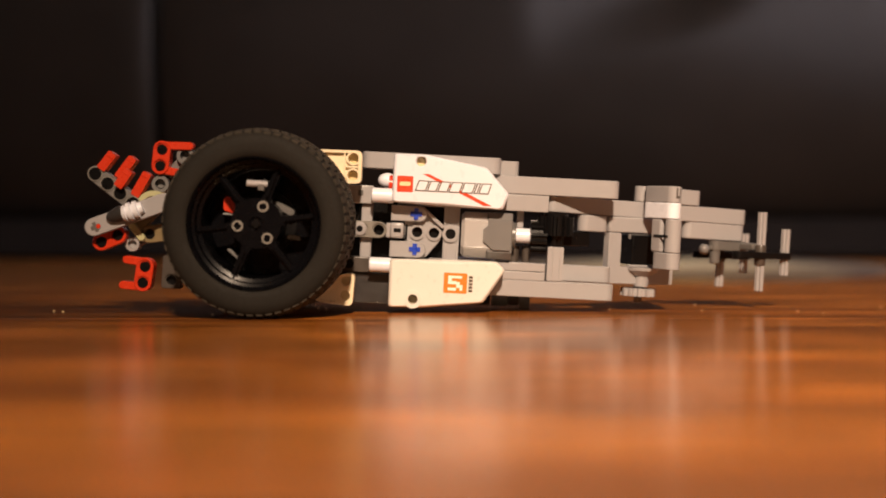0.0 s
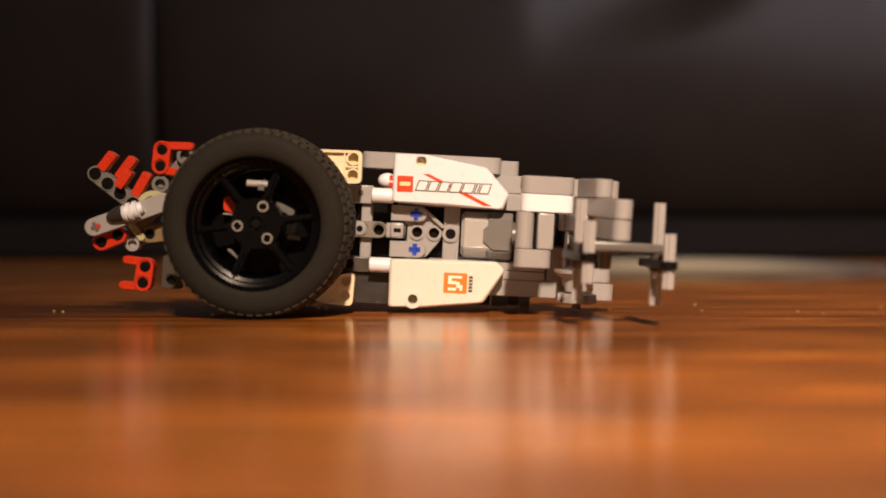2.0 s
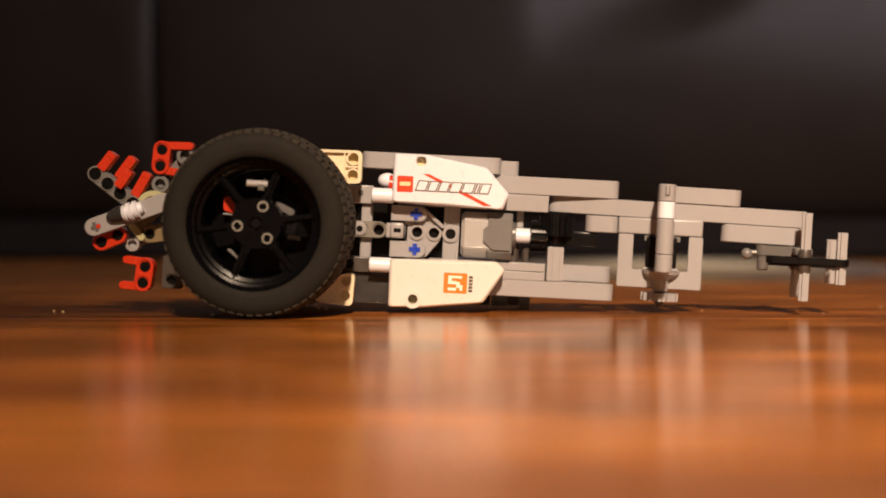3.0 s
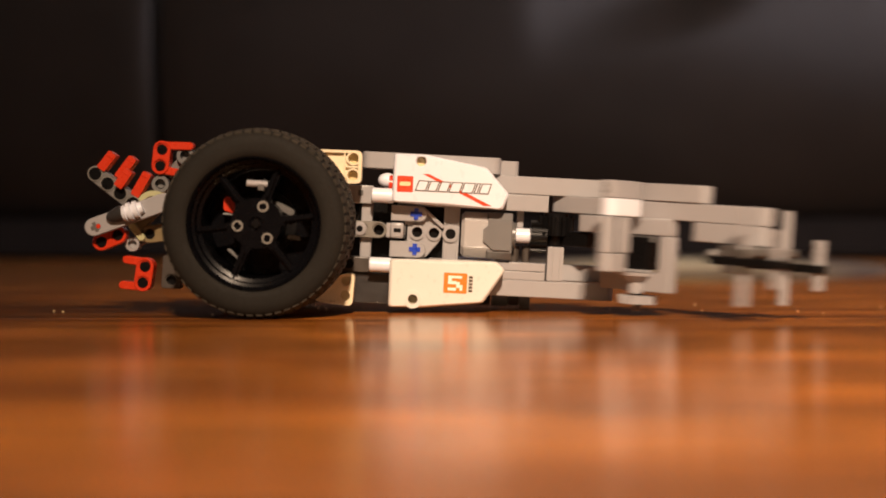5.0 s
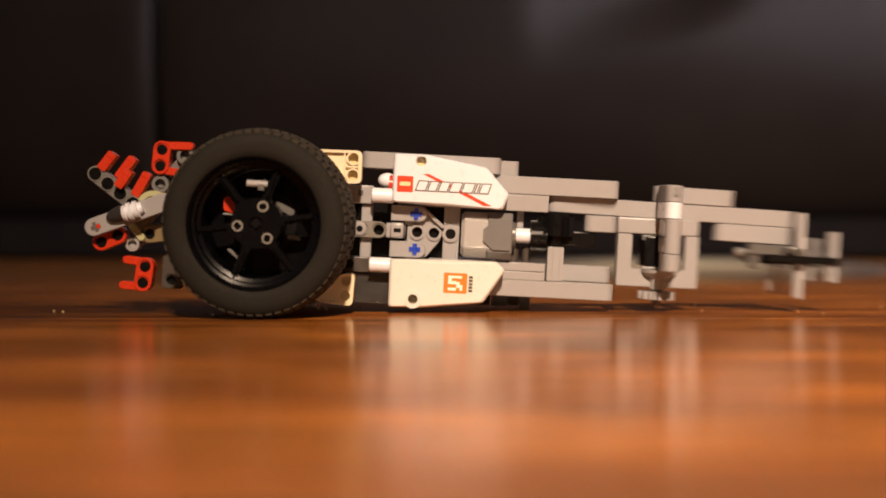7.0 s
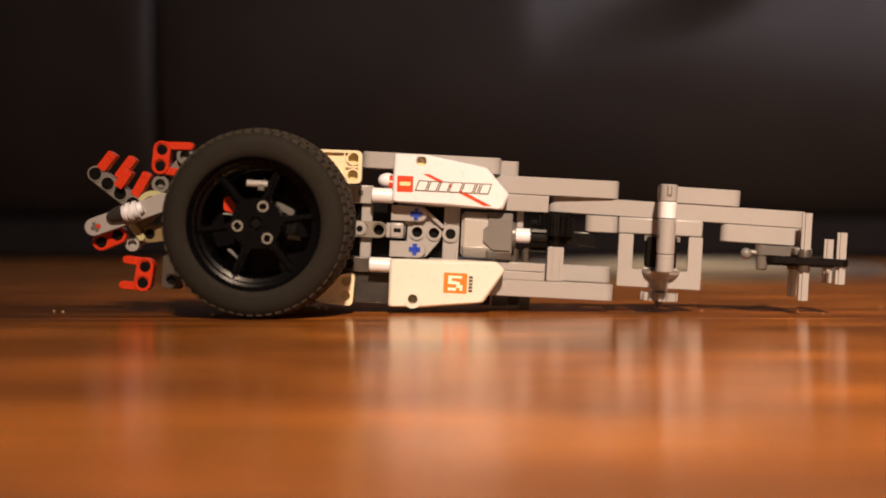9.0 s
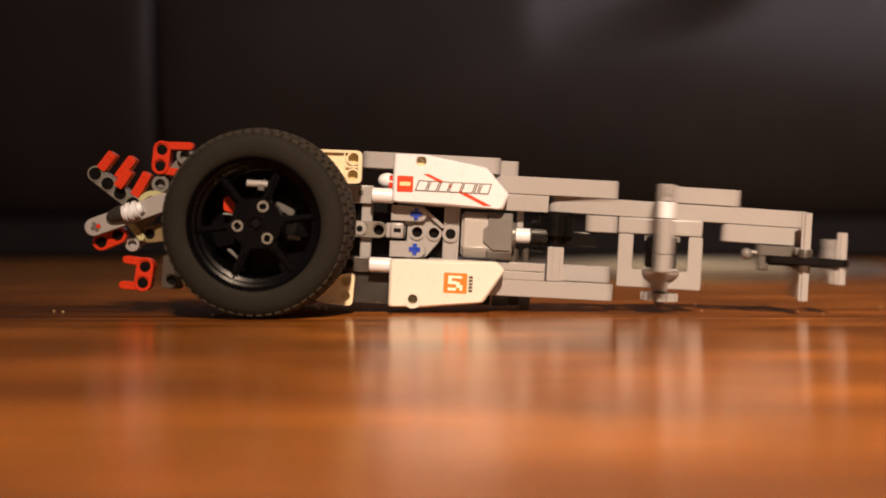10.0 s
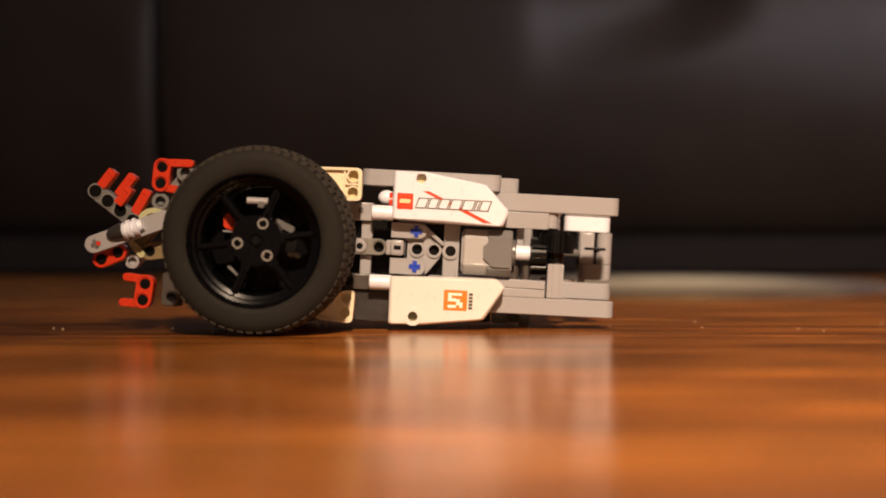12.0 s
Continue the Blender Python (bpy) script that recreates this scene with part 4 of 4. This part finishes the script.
    part("link_bar", beam((98.0, 0.5), (114.0, 0.5), 2.4, 7.3, "z", 3.4), DARK_GREY, arm)
    part("link_end", turned([(-4.6, 2.0), (-4.0, 2.6), (4.0, 2.8), (4.0, 3.4), (7.4, 3.4)], "z", (98.0, 0.5, 0), 20), DARK_GREY, arm)
    for y, drop in ((-14.3, 0.0), (17.2, 1.8)):
        part("lever", beam((101.5, y), (131.5, y), -0.6 - drop, 2.8 - drop, "z", 3.5), BLACK, arm, "thin black lever")
        part("collar", turned([(-4.0, 2.6), (-3.0, 2.9), (5.5, 2.9), (6.4, 2.6)], "z", (115.3, y, 0), 20), UMBER, arm)
        part("rod", axle(115.5, y, -17.2, 23.2, size=2.15), GREY, arm, "light grey upright cross-section rod")
        part("rod", axle(131.6, y, -8.8 - drop * 0.5, 15.0 - 2 * drop, size=2.15), GREY, arm, "light grey upright cross-section rod")
    bm = bmesh.new()
    bmesh.ops.create_uvsphere(bm, u_segments=20, v_segments=12, radius=2.7, matrix=Matrix.Translation((90.6, 0, 2.8)))
    part("ball_joint", bm, MID_GREY, arm, "small grey ball joint")
    part("ball_stem", turned([(91, 1.2), (100, 1.2)], "x", (0, 0, 3.6), 12), DARK_GREY, arm)
    return arm


def build_drive(car):
    """The motor's shaft with its pale bush and small gear; its axis is x through its origin."""
    shaft = part("drive_shaft", axle(0, 0, -24, 2.0, "x"), DARK_GREY, car)
    shaft.location = (0, 0, 5.6 * MM)
    bm = turned([(-21.2, 3.2), (-20.8, 3.6), (-12.4, 3.6), (-12.0, 3.2)], "x", n=24)
    part("bush", bm, WHITE, shaft, "off-white cylindrical bush")
    bm = gear(12, 7.7, -11.8, -4.2, "x")
    part("small_gear", bm, BLACK, shaft, "small black toothed gear")
    return shaft


def build_crumbs():
    """Dust and crumbs that lie on the floor round the toy."""
    bm = bmesh.new()
    rng = random.Random(4)
    for _ in range(36):
        x, y = rng.uniform(-190, 230), rng.uniform(-40, 90)
        s = rng.uniform(0.15, 0.45)
        made = bmesh.ops.create_icosphere(bm, subdivisions=1, radius=s, matrix=Matrix.Translation((x, y, s * 0.6)) @ Matrix.Diagonal((rng.uniform(0.6, 1.8), 1, 0.7, 1)))
        for v in made["verts"]:
            v.co += Vector((rng.uniform(-1, 1), rng.uniform(-1, 1), rng.uniform(-0.3, 0.5))) * s * 0.25
    tagged(part("crumbs", bm, TAN), "scattered pale crumbs and dust on the wooden floor", "crumbs", kind="stuff")


# angle of the arm towards the camera's side, in degrees, by seconds
SWING = [(0.0, -27.5), (0.4, -27.0), (0.5, -17.5), (0.6, -5.0), (0.7, -1.0), (0.8, 0.5), (0.9, 7.5), (1.0, 9.5), (1.1, 15.0), (1.2, 17.5), (1.3, 22.0),
         (1.4, 51.0), (1.5, 68.5), (1.6, 70.0), (1.7, 83.0), (2.2, 83.0), (2.3, 75.5), (2.4, 63.0), (2.5, 53.4), (2.6, 42.5), (2.7, 32.5), (2.8, 26.0),
         (2.9, 14.5), (3.0, 8.0), (3.2, -4.0), (3.6, -10.0), (4.4, -6.0), (4.8, 0.5), (4.9, 19.0), (5.0, 46.0), (5.1, 68.0), (5.2, 82.5), (5.5, 81.3), (5.6, 80.5),
         (5.7, 46.0), (5.8, 5.0), (6.2, 5.0), (6.3, 31.5), (6.4, 62.5), (6.5, 71.0), (6.6, 81.0), (6.7, 83.0), (6.8, 80.0), (6.9, 53.5), (7.0, -4.0),
         (7.1, -37.0), (7.2, -75.0), (7.3, -84.0), (8.2, -84.0), (8.4, -50.0), (8.6, 0.0), (8.8, 9.0), (8.9, 7.0), (9.0, 6.0), (9.2, 5.0), (9.3, -13.0),
         (9.4, -43.0), (9.5, -56.0), (9.7, -55.5), (9.8, -51.5), (9.9, -33.0), (10.0, 8.0), (10.1, 46.5), (10.2, 59.0), (10.3, 77.0), (10.4, 86.3),
         (10.6, 86.3), (10.7, 84.5), (10.8, 61.5), (10.9, 11.5), (11.0, -15.0), (11.1, -61.0), (11.2, -84.0), (12.0, -84.5)]


def motions():
    walk(steering_arm, [(t, pose(0, 0, 0, 0, 0, -a)) for t, a in SWING])
    walk(drive_shaft, [(t, pose(0, 0, 5.6 * MM, a * 1.4, 0, 0)) for t, a in SWING])


build_room()
build_sofa()
build_lit_patch()
build_lamp()
toy_car = tagged(new("toy_car"), "grey and white plastic brick toy car chassis on a wooden floor", "toy car")
toy_car.matrix_basis = TILT
build_wheel(toy_car, -134.2, -52, 6.3, 70)
build_wheel(toy_car, -134.2, 52, 6.3 - 3.2, 110, True)
build_panels(toy_car)
build_frame(toy_car)
front_parts = set(toy_car.children)
build_tail(toy_car)
for piece in toy_car.children:
    if piece not in front_parts:
        piece.location.x = 1.2 * MM
steering_arm = build_arm(toy_car)
drive_shaft = build_drive(toy_car)
build_crumbs()
build_floor()
motions()
